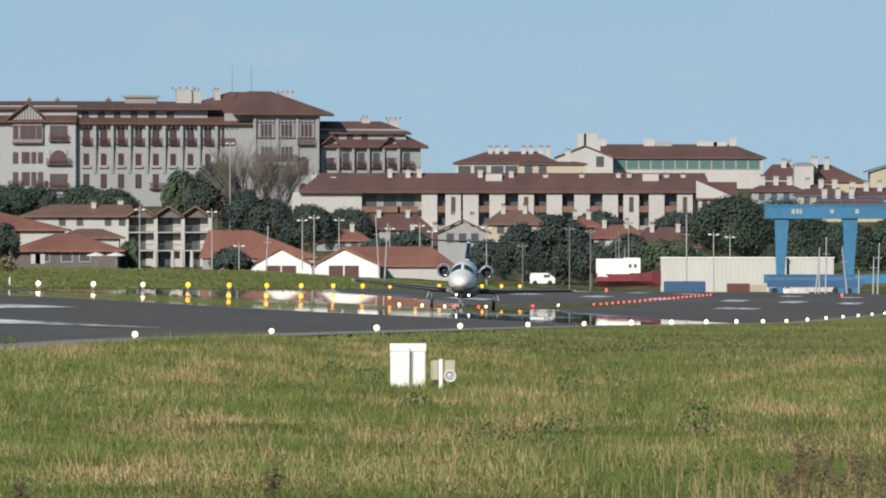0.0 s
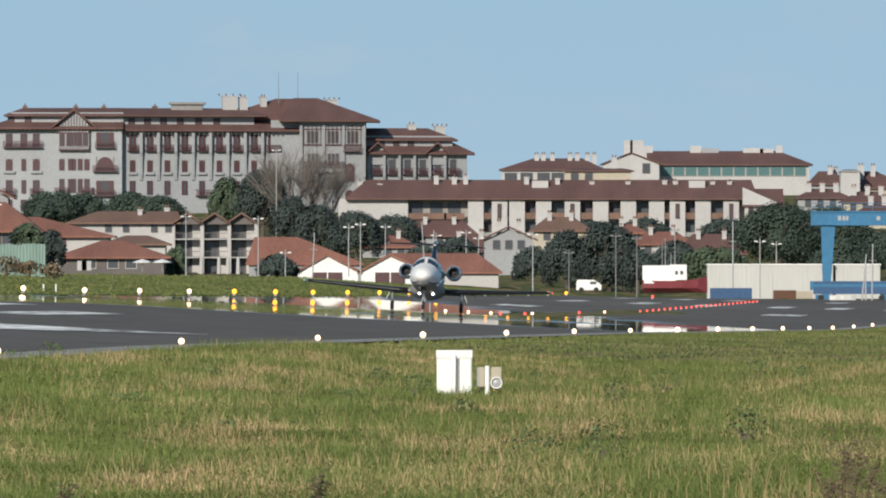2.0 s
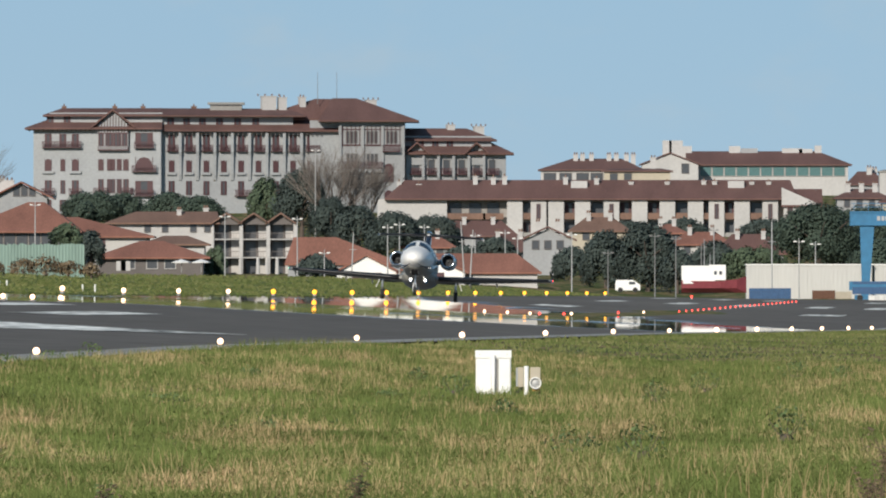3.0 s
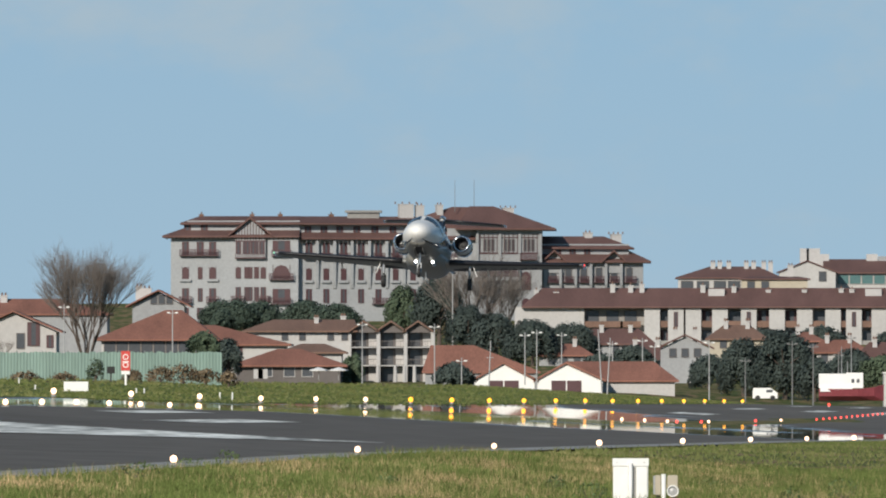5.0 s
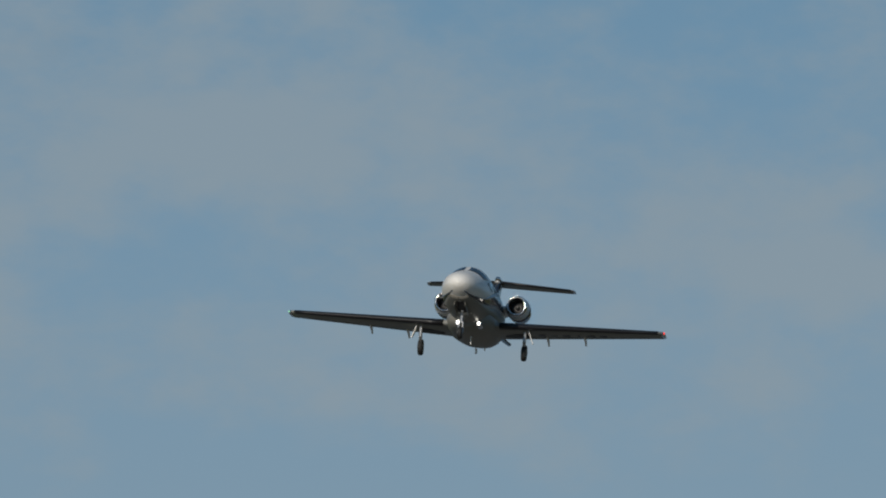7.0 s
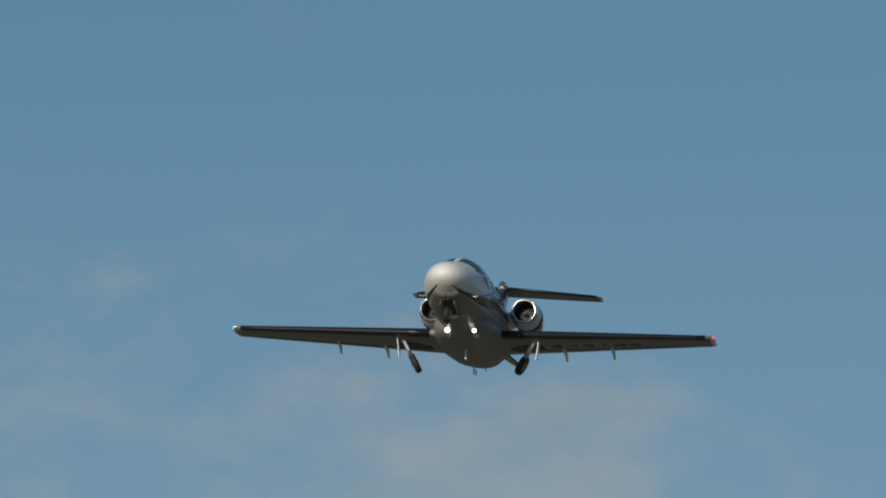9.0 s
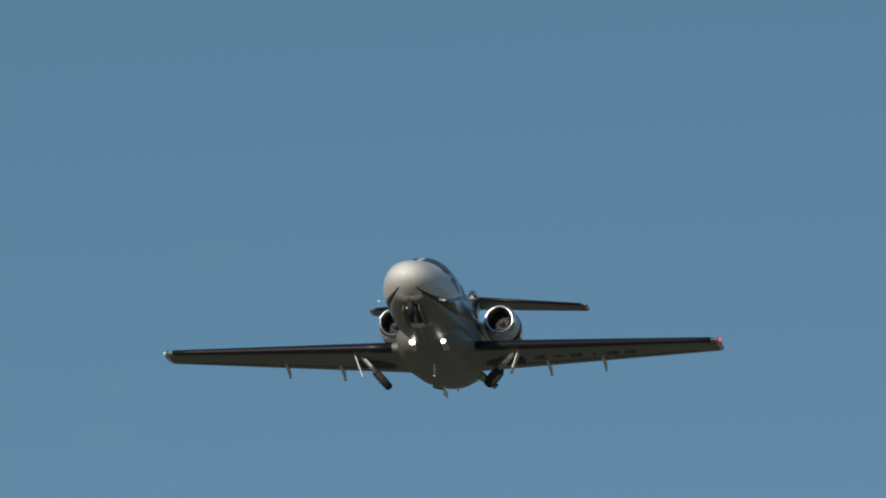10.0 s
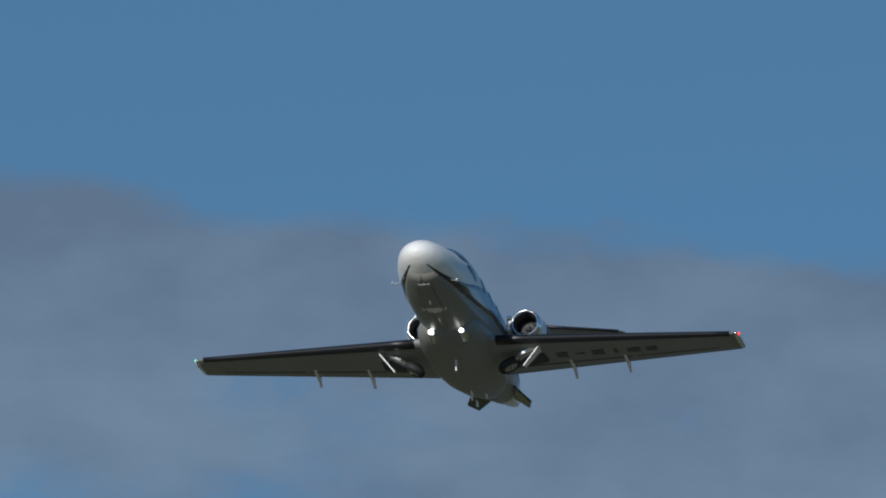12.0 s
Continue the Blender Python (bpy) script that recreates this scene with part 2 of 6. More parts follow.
def shiny_patches(m):
    """Low roughness on the far asphalt stands in for a heat mirage that mirrors what stands behind it; nearer patches
    are duller.
    """
    nt = m.node_tree
    b = nt.nodes["Principled BSDF"]
    N, L = nt.nodes.new, nt.links.new
    tc, mp, n = N("ShaderNodeTexCoord"), N("ShaderNodeMapping"), N("ShaderNodeTexNoise")
    mp.inputs["Scale"].default_value = (0.06, 0.012, 1)
    n.inputs["Scale"].default_value, n.inputs["Detail"].default_value = 1.0, 5
    L(tc.outputs["Object"], mp.inputs["Vector"])
    L(mp.outputs["Vector"], n.inputs["Vector"])
    sp, far, add = N("ShaderNodeSeparateXYZ"), N("ShaderNodeMapRange"), N("ShaderNodeMath")
    for k, v in (("From Min", 430), ("From Max", 560), ("To Min", -0.35), ("To Max", 0.16)):
        far.inputs[k].default_value = v
    L(tc.outputs["Object"], sp.inputs[0])
    L(sp.outputs["Y"], far.inputs["Value"])
    end, both = N("ShaderNodeMapRange"), N("ShaderNodeMath")
    for k, v in (("From Min", 420), ("From Max", 590), ("To Min", 0.0), ("To Max", -0.36)):
        end.inputs[k].default_value = v
    # the mirage stand-in fades at the far end, first on the near side: y + 12 (x - SLANT y)
    dry, lean = N("ShaderNodeMath"), N("ShaderNodeMath")
    dry.operation, lean.operation = "MULTIPLY", "MULTIPLY_ADD"
    dry.inputs[1].default_value, lean.inputs[1].default_value = 0.47, 12.0
    L(sp.outputs["Y"], dry.inputs[0])
    L(sp.outputs["X"], lean.inputs[0])
    L(dry.outputs[0], lean.inputs[2])
    both.operation = add.operation = "ADD"
    L(lean.outputs[0], end.inputs["Value"])
    L(far.outputs[0], both.inputs[0])
    L(end.outputs[0], both.inputs[1])
    L(n.outputs["Fac"], add.inputs[0])
    L(both.outputs[0], add.inputs[1])
    for lo, hi, key in ((0.75, 0.012, "Roughness"), (0.04, 0.5, "Specular IOR Level")):
        x = N("ShaderNodeMapRange")
        for k, v in (("From Min", 0.47), ("From Max", 0.55), ("To Min", lo), ("To Max", hi)):
            x.inputs[k].default_value = v
        L(add.outputs[0], x.inputs["Value"])
        L(x.outputs[0], b.inputs[key])


shiny_patches(ASPHALT)
MARK = mat("worn_runway_paint", (0.66, 0.66, 0.62), 0.8, var=1.1, scale=1.0, fine=0.7, spec=0.1, stretch=(3, 0.2, 1))
LAMP_W = mat("warm_white_lamp", (1.0, 0.66, 0.42), emit=3.2)
LAMP_Y = mat("amber_lamp", (1.0, 0.42, 0.03), emit=2.4)
LAMP_R = mat("red_lamp", (1.0, 0.07, 0.05), emit=2.4)
LAMP_J = mat("landing_lamp", (1.0, 0.95, 0.85), emit=9)
NAV_G = mat("green_position_lamp", (0.35, 0.8, 0.55), emit=0.5)
NAV_R = mat("red_position_lamp", (1.0, 0.05, 0.03), emit=1.5)
AIRWHITE = mat("white_aircraft_paint", (0.9, 0.88, 0.84), 0.42, var=0.05, scale=1, coat=0.2)
# grey instead of white: the shaded wing undersides are put into the colour
WING_SHADE = mat("shade_grey_wing_paint", (0.27, 0.27, 0.255), 0.45, var=0.08, scale=1.5, spec=0.3)
# belly tone is darkened: the shade under the hull is put into the paint
BELLY = mat("shade_toned_belly_paint", (0.27, 0.26, 0.235), 0.4, var=0.08, scale=1.5, spec=0.35)
MARKGREY = mat("grey_lettering_paint", (0.044, 0.044, 0.048), 0.4, var=0.1, scale=2)
NAVY = mat("navy_aircraft_paint", (0.012, 0.016, 0.032), 0.25, var=0.1, scale=1, coat=0.5)
BOOT = mat("black_rubber_boot", (0.012, 0.012, 0.015), 0.4, var=0.2, scale=3)
CHROME = mat("polished_metal", (0.82, 0.82, 0.83), 0.12, 1.0, var=0.05, scale=2)
STEEL = mat("gear_steel", (0.5, 0.5, 0.5), 0.35, 0.8, var=0.15, scale=4)
TYRE = mat("tyre_rubber", (0.018, 0.018, 0.018), 0.7, var=0.2, scale=6)
COCKPIT = mat("cockpit_glass", (0.02, 0.025, 0.035), 0.05, var=0.1, scale=1, spec=0.8)
DUCT = mat("duct_and_recess_black", (0.02, 0.02, 0.022), 0.5, var=0.2, scale=4)


# ---- building tools ----
def across(a, d):
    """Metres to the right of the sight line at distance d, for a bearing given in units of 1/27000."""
    return (a - 784) * d / 27000


def height(a, d):
    """Height above datum at distance d, for a dip given in units of 1/27000 below 500."""
    return 2.2 + (500 - a) * d / 27000


def link(name, bm, material, parent=None, origin=(0, 0, 0), smooth=False):
    me = bpy.data.meshes.new(name)
    bm.normal_update()
    bm.to_mesh(me)
    bm.free()
    for m in material if isinstance(material, (list, tuple)) else (material,):
        me.materials.append(m)
    if smooth:
        me.polygons.foreach_set("use_smooth", [True] * len(me.polygons))
    ob = new(name, me)
    ob.location = origin
    ob.parent = parent
    return ob


def part(name, bm, material, parent, label="", smooth=False):
    ob = link(name, bm, material, parent, smooth=smooth)
    return tagged(ob, label) if label else ob


def part_data(name, me, parent, at=(0, 0, 0)):
    ob = new(name, me)
    ob.parent, ob.location = parent, at
    return ob


def mesh_from(name, verts, faces, material):
    me = bpy.data.meshes.new(name)
    me.from_pydata(verts, [], faces)
    for m in material if isinstance(material, (list, tuple)) else (material,):
        me.materials.append(m)
    return me


def box(bm, x0, x1, y0, y1, z0, z1, idx=0):
    v = [bm.verts.new(p) for p in ((x0, y0, z0), (x1, y0, z0), (x1, y1, z0), (x0, y1, z0), (x0, y0, z1), (x1, y0, z1), (x1, y1, z1), (x0, y1, z1))]
    for f in ((3, 2, 1, 0), (4, 5, 6, 7), (0, 1, 5, 4), (1, 2, 6, 5), (2, 3, 7, 6), (3, 0, 4, 7)):
        bm.faces.new([v[i] for i in f]).material_index = idx
    return bm


def boxes(*rows):
    bm = bmesh.new()
    for r in rows:
        box(bm, *r)
    return bm


def prism(bm, outline, axis, a0, a1, idx=0):
    """Extrude a 2D outline: axis 'y' takes (x, z) pairs, axis 'x' takes (y, z) pairs, axis 'z' takes (x, y) pairs."""
    def p3(p, a):
        return (p[0], a, p[1]) if axis == "y" else (a, p[0], p[1]) if axis == "x" else (p[0], p[1], a)
    lo = [bm.verts.new(p3(p, a0)) for p in outline]
    hi = [bm.verts.new(p3(p, a1)) for p in outline]
    n = len(outline)
    faces = [bm.faces.new(lo), bm.faces.new(hi[::-1])] + [bm.faces.new((lo[i], hi[i], hi[(i + 1) % n], lo[(i + 1) % n])) for i in range(n)]
    for f in faces:
        f.material_index = idx
    bmesh.ops.recalc_face_normals(bm, faces=faces)
    return bm


def tube(bm, path, r0, r1, n=6):
    """A tapered round bar along a list of points."""
    rings = []
    path = [Vector(p) for p in path]
    for i, p in enumerate(path):
        d = (path[min(i + 1, len(path) - 1)] - path[max(i - 1, 0)]).normalized()
        a = d.orthogonal().normalized()
        b = d.cross(a)
        r = r0 + (r1 - r0) * i / max(1, len(path) - 1)
        rings.append([bm.verts.new(p + r * (math.cos(2 * math.pi * k / n) * a + math.sin(2 * math.pi * k / n) * b)) for k in range(n)])
    for q, s in zip(rings, rings[1:]):
        for k in range(n):
            bm.faces.new((q[k], q[(k + 1) % n], s[(k + 1) % n], s[k]))
    bm.faces.new(rings[0][::-1])
    bm.faces.new(rings[-1])
    return bm


def lathe(bm, profile, axis="y", n=20, close=False, at=(0, 0, 0)):
    """Turn (along, radius) pairs round an axis through at."""
    rings = []
    for a, r in profile:
        ring = []
        for k in range(n):
            c, s = r * math.cos(2 * math.pi * k / n), r * math.sin(2 * math.pi * k / n)
            p = (c, a, s) if axis == "y" else (a, c, s) if axis == "x" else (c, s, a)
            ring.append(bm.verts.new(Vector(p) + Vector(at)))
        rings.append(ring)
    pairs = list(zip(rings, rings[1:])) + ([(rings[-1], rings[0])] if close else [])
    faces = [bm.faces.new((q[k], q[(k + 1) % n], s[(k + 1) % n], s[k])) for q, s in pairs for k in range(n)]
    if not close:
        faces += [bm.faces.new(rings[0]), bm.faces.new(rings[-1][::-1])]
    bmesh.ops.recalc_face_normals(bm, faces=faces)
    return bm


def skin(bm, rings, caps=True):
    n = len(rings[0])
    faces = [bm.faces.new((q[k], q[(k + 1) % n], s[(k + 1) % n], s[k])) for q, s in zip(rings, rings[1:]) for k in range(n)]
    if caps:
        faces += [bm.faces.new(rings[0]), bm.faces.new(rings[-1])]
    bmesh.ops.recalc_face_normals(bm, faces=faces)
    return bm


def table(y, rows):
    """Piecewise-linear value at y."""
    p = rows[0]
    if y <= p[0]:
        return p[1]
    for q in rows[1:]:
        if y <= q[0]:
            return p[1] + (q[1] - p[1]) * (y - p[0]) / (q[0] - p[0])
        p = q
    return p[1]


# ---- the ground ----
SLANT = 0.0442          # the runway runs slightly to the right of the line of sight
NEAR, MID, FAR_E, BANK = -16.4, -38.6, -60.8, -92.0
Z_NEAR = ((150, 1.2), (254, 1.2), (348, 1.03), (442, 0.85), (536, 0.63), (770, 0.1), (1100, -0.15), (1455, 0.4), (1700, 0.8))
Z_MID = ((150, 2.0), (464, 1.9), (515, 1.76), (723, 1.22), (850, 0.76), (900, 0.58), (1000, 0.5), (1127, 0.42), (1455, 0.9), (1700, 1.1))
Z_FAR = ((400, 2.3), (721, 2.15), (853, 1.8), (1100, 1.6), (1367, 1.5), (1700, 1.4))
Z_TOWN = ((1650, 2.2), (1800, 2.9), (2000, 4.2), (2250, 10.0), (2500, 14.5), (2650, 18.5), (2900, 20), (3500, 8), (5000, 2))
Z_QUAY = ((1650, 0.9), (1800, 1.2), (2000, 4.0), (2250, 10.0), (2500, 14.5), (2650, 18.5), (2900, 20), (3500, 8), (5000, 2))


def smooth(t):
    t = min(1, max(0, t))
    return t * t * (3 - 2 * t)


def ground_z(x, y):
    o = x - SLANT * y
    n, m, f = table(y, Z_NEAR), table(y, Z_MID), table(y, Z_FAR)
    g = 0.78 if y < 300 else min(0.78, n)
    if o >= NEAR:
        z = n + (g - n) * smooth((o - NEAR) / 8)
    elif o >= MID:
        z = n + (m - n) * (o - NEAR) / (MID - NEAR)
    elif o >= FAR_E:
        z = m + (f - m) * (o - MID) / (FAR_E - MID)
    elif o >= BANK:
        z = f + (3.45 - f) * (o - FAR_E) / (BANK - FAR_E)
    else:
        z = 3.45 - 1.2 * smooth((BANK - 40 - o) / 60)
    s = smooth((o - BANK) / (FAR_E - BANK))
    town = table(y, Z_TOWN) * (1 - s) + table(y, Z_QUAY) * s
    return z + (town - z) * smooth((y - 1600) / 130)


def sheet(name, os, ys, lift, material, sink=None):
    verts, faces = [], []
    for y in ys:
        for o in os:
            x = o + SLANT * y
            z = ground_z(x, y) + lift
            if sink and sink[0] < o < sink[1] and 160 <= y <= 1680:
                z -= 0.25
            verts.append((x, y, z))
    w = len(os)
    for j in range(len(ys) - 1):
        for i in range(w - 1):
            a = j * w + i
            faces.append((a, a + 1, a + w + 1, a + w))
    ob = new(name, mesh_from(name, verts, faces, material))
    ob.data.polygons.foreach_set("use_smooth", [True] * len(faces))
    return ob


RUN_O = [-61.6, FAR_E, -55, -50, -45, MID, -33, -28, -22, NEAR - 0.6]
YS = [150 + 12.5 * i for i in range(124)]
YS_ALL = [-4000, -1500, -300, -60, 0, 30, 50, 70, 90, 110, 130] + YS + [1720 + 40 * i for i in range(34)] + [3200, 3600, 4200, 4900]
GR_O = [-4500, -2000, -900, -500, -300, -220, -170, -132, -110, BANK, -84, -76, -68, -61.6, -61.2, -16.9, -16.6, NEAR, -14, -11, -8.4, -4, 0, 6, 14, 26, 45, 80, 160, 400, 1200, 4000]
tagged(sheet("ground", GR_O, YS_ALL, 0.0, GROUND, sink=(-61.4, -16.7)), "rough grassy airfield ground rising to the town", "ground", kind="structure")
runway = sheet("runway", RUN_O, YS, 0.02, ASPHALT)
# level normals, so that the asphalt mirrors as the mirage would
runway.data.normals_split_custom_set_from_vertices([(0, 0, 1)] * len(runway.data.vertices))
tagged(runway, "dark grey asphalt runway with worn white markings", "runway", kind="structure")
tagged(sheet("runway_shoulder", [NEAR - 0.6, NEAR - 0.2, NEAR + 0.5], YS, 0.045, CONCRETE), "pale concrete strip along the runway edge", "shoulder", kind="structure")
tagged(sheet("verge", [BANK - 2, -86, -80, -74, -68, -61.7], [400 + 25 * i for i in range(51)], 0.03, FAR_GRASS), "mown green grass bank beyond the runway", "verge", kind="structure")


def marking(o0, o1, y0, y1, name="runway_marking", skew=0.0):
    """A painted bar on the asphalt from y0 to y1, o0 to o1 across; skew shifts its far end sideways."""
    n = max(2, int((y1 - y0) / 6))
    v, f = [], []
    for i in range(n + 1):
        y = y0 + (y1 - y0) * i / n
        for o in (o0, o1):
            x = o + skew * i / n + SLANT * y
            v.append((x, y, ground_z(x, y) + 0.034))
    f = [(2 * i, 2 * i + 1, 2 * i + 3, 2 * i + 2) for i in range(n)]
    return tagged(new(name, mesh_from(name, v, f, MARK)), "worn white painted bar on the asphalt", "marking", "runway markings", "structure")




def lead_line():
    """The broad worn turn-off line: a band that tapers to a point at the runway edge."""
    v, n = [], 14
    for i in range(n + 1):
        u = 1.35 * i / n
        for (o, y) in ((-19.9 - 9.4 * u, 318 + 27 * u), (-19.9 - 5.6 * u, 317 - 17.5 * u)):
            x = o + SLANT * y
            v.append((x, y, ground_z(x, y) + 0.034))
    f = [(2 * i, 2 * i + 1, 2 * i + 3, 2 * i + 2) for i in range(n)]
    tagged(new("runway_marking", mesh_from("runway_marking", v, f, MARK)), "worn white turn-off line on the asphalt", "marking", "runway markings", "structure")


lead_line()
marking(-30.9, -29.1, 393, 428)
marking(-36, -34.6, 440, 470)
for o in (-52, -46, -40.5, -34, -29, -24):
    marking(o, o + 1.8, 1300, 1345)
for o in (-54, -48, -43, -33, -27):
    marking(o, o + 1.8, 1480, 1520)
for o in (-50, -30):
    marking(o, o + 3, 1130, 1160)


# ---- buildings ----
WIN = {}


def window(parent, x, y, z, w, h, kind="red", arch=False):
    """A window in a wall that faces -y: surround, pane and, for kind 'red', painted shutters."""
    key = (round(w, 2), round(h, 2), kind, arch)
    if key not in WIN:
        top = [(w / 2 * math.cos(a), h - w / 2 + w / 2 * math.sin(a)) for a in [math.pi * k / 6 for k in range(7)]] if arch else [(w / 2, h), (-w / 2, h)]
        bm = bmesh.new()
        t = 0.09
        for r in ((-w / 2 - t, -w / 2, -0.1, 0.2, -t, h), (w / 2, w / 2 + t, -0.1, 0.2, -t, h), (-w / 2, w / 2, -0.16, 0.2, -t, 0)):
            box(bm, *r)
        if not arch:
            box(bm, -w / 2 - t, w / 2 + t, -0.1, 0.2, h, h + t)
        me = bpy.data.meshes.new("window")
        bm.to_mesh(me)
        bm.free()
        me.materials.append({"red": OXBLOOD, "plain": STUCCO, "dark": TIMBER, "glass": CONCRETE}[kind])
        bm = bmesh.new()
        prism(bm, [(-w / 2, 0), (w / 2, 0)] + top, "y", -0.035, 0.1)
        if kind == "red" and not arch:
            box(bm, -w / 2, -w / 2 + w * 0.3, -0.06, 0.0, 0, h, 1)
            box(bm, w / 2 - w * 0.3, w / 2, -0.06, 0.0, 0, h, 1)
        mp = bpy.data.meshes.new("pane")
        bm.to_mesh(mp)
        bm.free()
        mp.materials.append(GREENHOUSE if kind == "glass" else GLASS_D if not arch else OXBLOOD)
        mp.materials.append(OXBLOOD)
        WIN[key] = (me, mp)
    me, mp = WIN[key]
    ob = part_data("window", me, parent, (x, y, z))
    part_data("pane", mp, ob)
    return ob


def hip_roof(bm, x0, x1, y0, y1, ze, zr, over, hip0, hip1, ridge_axis="x", thick=0.22):
    """A tiled roof; hip0 and hip1 are how far the ridge stops short of either end (0 makes a gable)."""
    x0, x1, y0, y1 = x0 - over, x1 + over, y0 - over, y1 + over
    if ridge_axis == "x":
        m = (y0 + y1) / 2
        r = [(x0 + hip0, m, zr), (x1 - hip1, m, zr)]
        e = [(x0, y0, ze), (x1, y0, ze), (x1, y1, ze), (x0, y1, ze)]
    else:
        m = (x0 + x1) / 2
        r = [(m, y0 + hip0, zr), (m, y1 - hip1, zr)]
        e = [(x1, y0, ze), (x1, y1, ze), (x0, y1, ze), (x0, y0, ze)]
    for dz in (0,):
        E = [bm.verts.new(p) for p in e]
        R = [bm.verts.new(p) for p in r]
        B = [bm.verts.new((p[0], p[1], p[2] - thick)) for p in e]
        RB = [bm.verts.new((p[0], p[1], p[2] - thick)) for p in r]
        F = [(E[0], E[1], R[1], R[0]), (E[2], E[3], R[0], R[1]), (B[1], B[0], RB[0], RB[1]), (B[3], B[2], RB[1], RB[0])]
        F += [(E[k], B[k], B[(k + 1) % 4], E[(k + 1) % 4]) for k in (0, 2)]
        for hip, p, q, k in ((hip1, 1, 2, 1), (hip0, 3, 0, 0)):
            if hip:
                F += [(E[p], E[q], R[k]), (B[q], B[p], RB[k]), (E[p], B[p], B[q], E[q])]
            else:
                F += [(E[p], R[k], RB[k], B[p]), (R[k], E[q], B[q], RB[k])]
        fs = [bm.faces.new(f) for f in F]
        bmesh.ops.recalc_face_normals(bm, faces=fs)
    return bm


def wall_block(bm, x0, x1, y0, y1, z0, ze, gable=None, ridge_axis="x"):
    if gable is None:
        return box(bm, x0, x1, y0, y1, z0, ze)
    if ridge_axis == "x":
        return prism(bm, [(y0, z0), (y1, z0), (y1, ze), ((y0 + y1) / 2, gable), (y0, ze)], "x", x0, x1)
    return prism(bm, [(x0, z0), (x1, z0), (x1, ze), ((x0 + x1) / 2, gable), (x0, ze)], "y", y0, y1)


def chimney(parent, x, y, z, w, h, material=None, pots=2, d=None):
    bm = boxes((-w / 2, w / 2, -(d or w) / 2, (d or w) / 2, -1.6, h), (-w / 2 - 0.08, w / 2 + 0.08, -(d or w) / 2 - 0.08, (d or w) / 2 + 0.08, h, h + 0.14))
    ob = link("chimney", bm, material or STUCCO, parent, (x, y, z))
    for i in range(pots):
        bm = lathe(bmesh.new(), [(h + 0.14, 0.13), (h + 0.5, 0.11)], "z", 8, at=((i - (pots - 1) / 2) * w * 0.5, 0, 0))
        part("chimney_pot", bm, TILE_B, ob)
    return ob


def building(name, label, x0, x1, y, depth, zb, ze, zr, roof="hip", axis="x", over=0.5, wall=None, tile=None, hip=(3, 3), wins=(), chims=(), yaw=0, gable_wall=True):
    """A house whose front faces -y. wins: (x, z, w, h, kind[, arch]); chims: (x, depth, w, h), all in metres in the world."""
    xm = (x0 + x1) / 2
    root = tagged(new(name), label, "building")
    root.matrix_world = pose(xm, y + depth / 2, zb, 0, 0, yaw)
    a, b, c0, c1 = x0 - xm, x1 - xm, -depth / 2, depth / 2
    bm = bmesh.new()
    wall_block(bm, a, b, c0, c1, -1.5, ze - zb - 0.1, zr - zb - 0.35 if roof == "gable" else None, axis)
    part("wall", bm, wall or STUCCO, root)
    bm = bmesh.new()
    h0, h1 = hip if roof == "hip" else (0, 0)
    hip_roof(bm, a, b, c0, c1, ze - zb, zr - zb, over, h0, h1, axis)
    part("roof", bm, tile or TILE, root, "terracotta tiled roof")
    for w in wins:
        window(root, w[0] - xm, c0, w[1] - zb, *w[2:])
    for x, d, w, h in chims:
        chimney(root, x - xm, c0 + d, zr - zb - abs(d - depth / 2) / (depth / 2) * (zr - ze), w, h)
    return root


def balcony(parent, x, y, z, w, d=0.9, material=None, kids=True):
    bm = boxes((-w / 2, w / 2, -d, 0.05, -0.12, 0), (-w / 2, w / 2, -d, -d + 0.05, 0.88, 0.96), (-w / 2, -w / 2 + 0.06, -d, 0, 0.88, 0.96), (w / 2 - 0.06, w / 2, -d, 0, 0.88, 0.96))
    n = max(3, int(w / 0.22))
    for i in range(n + 1):
        u = -w / 2 + 0.05 + (w - 0.1) * i / n
        box(bm, u - 0.055, u + 0.055, -d, -d + 0.05, 0, 0.88)
    return link("balcony", bm, material or OXBLOOD, parent, (x, y, z))


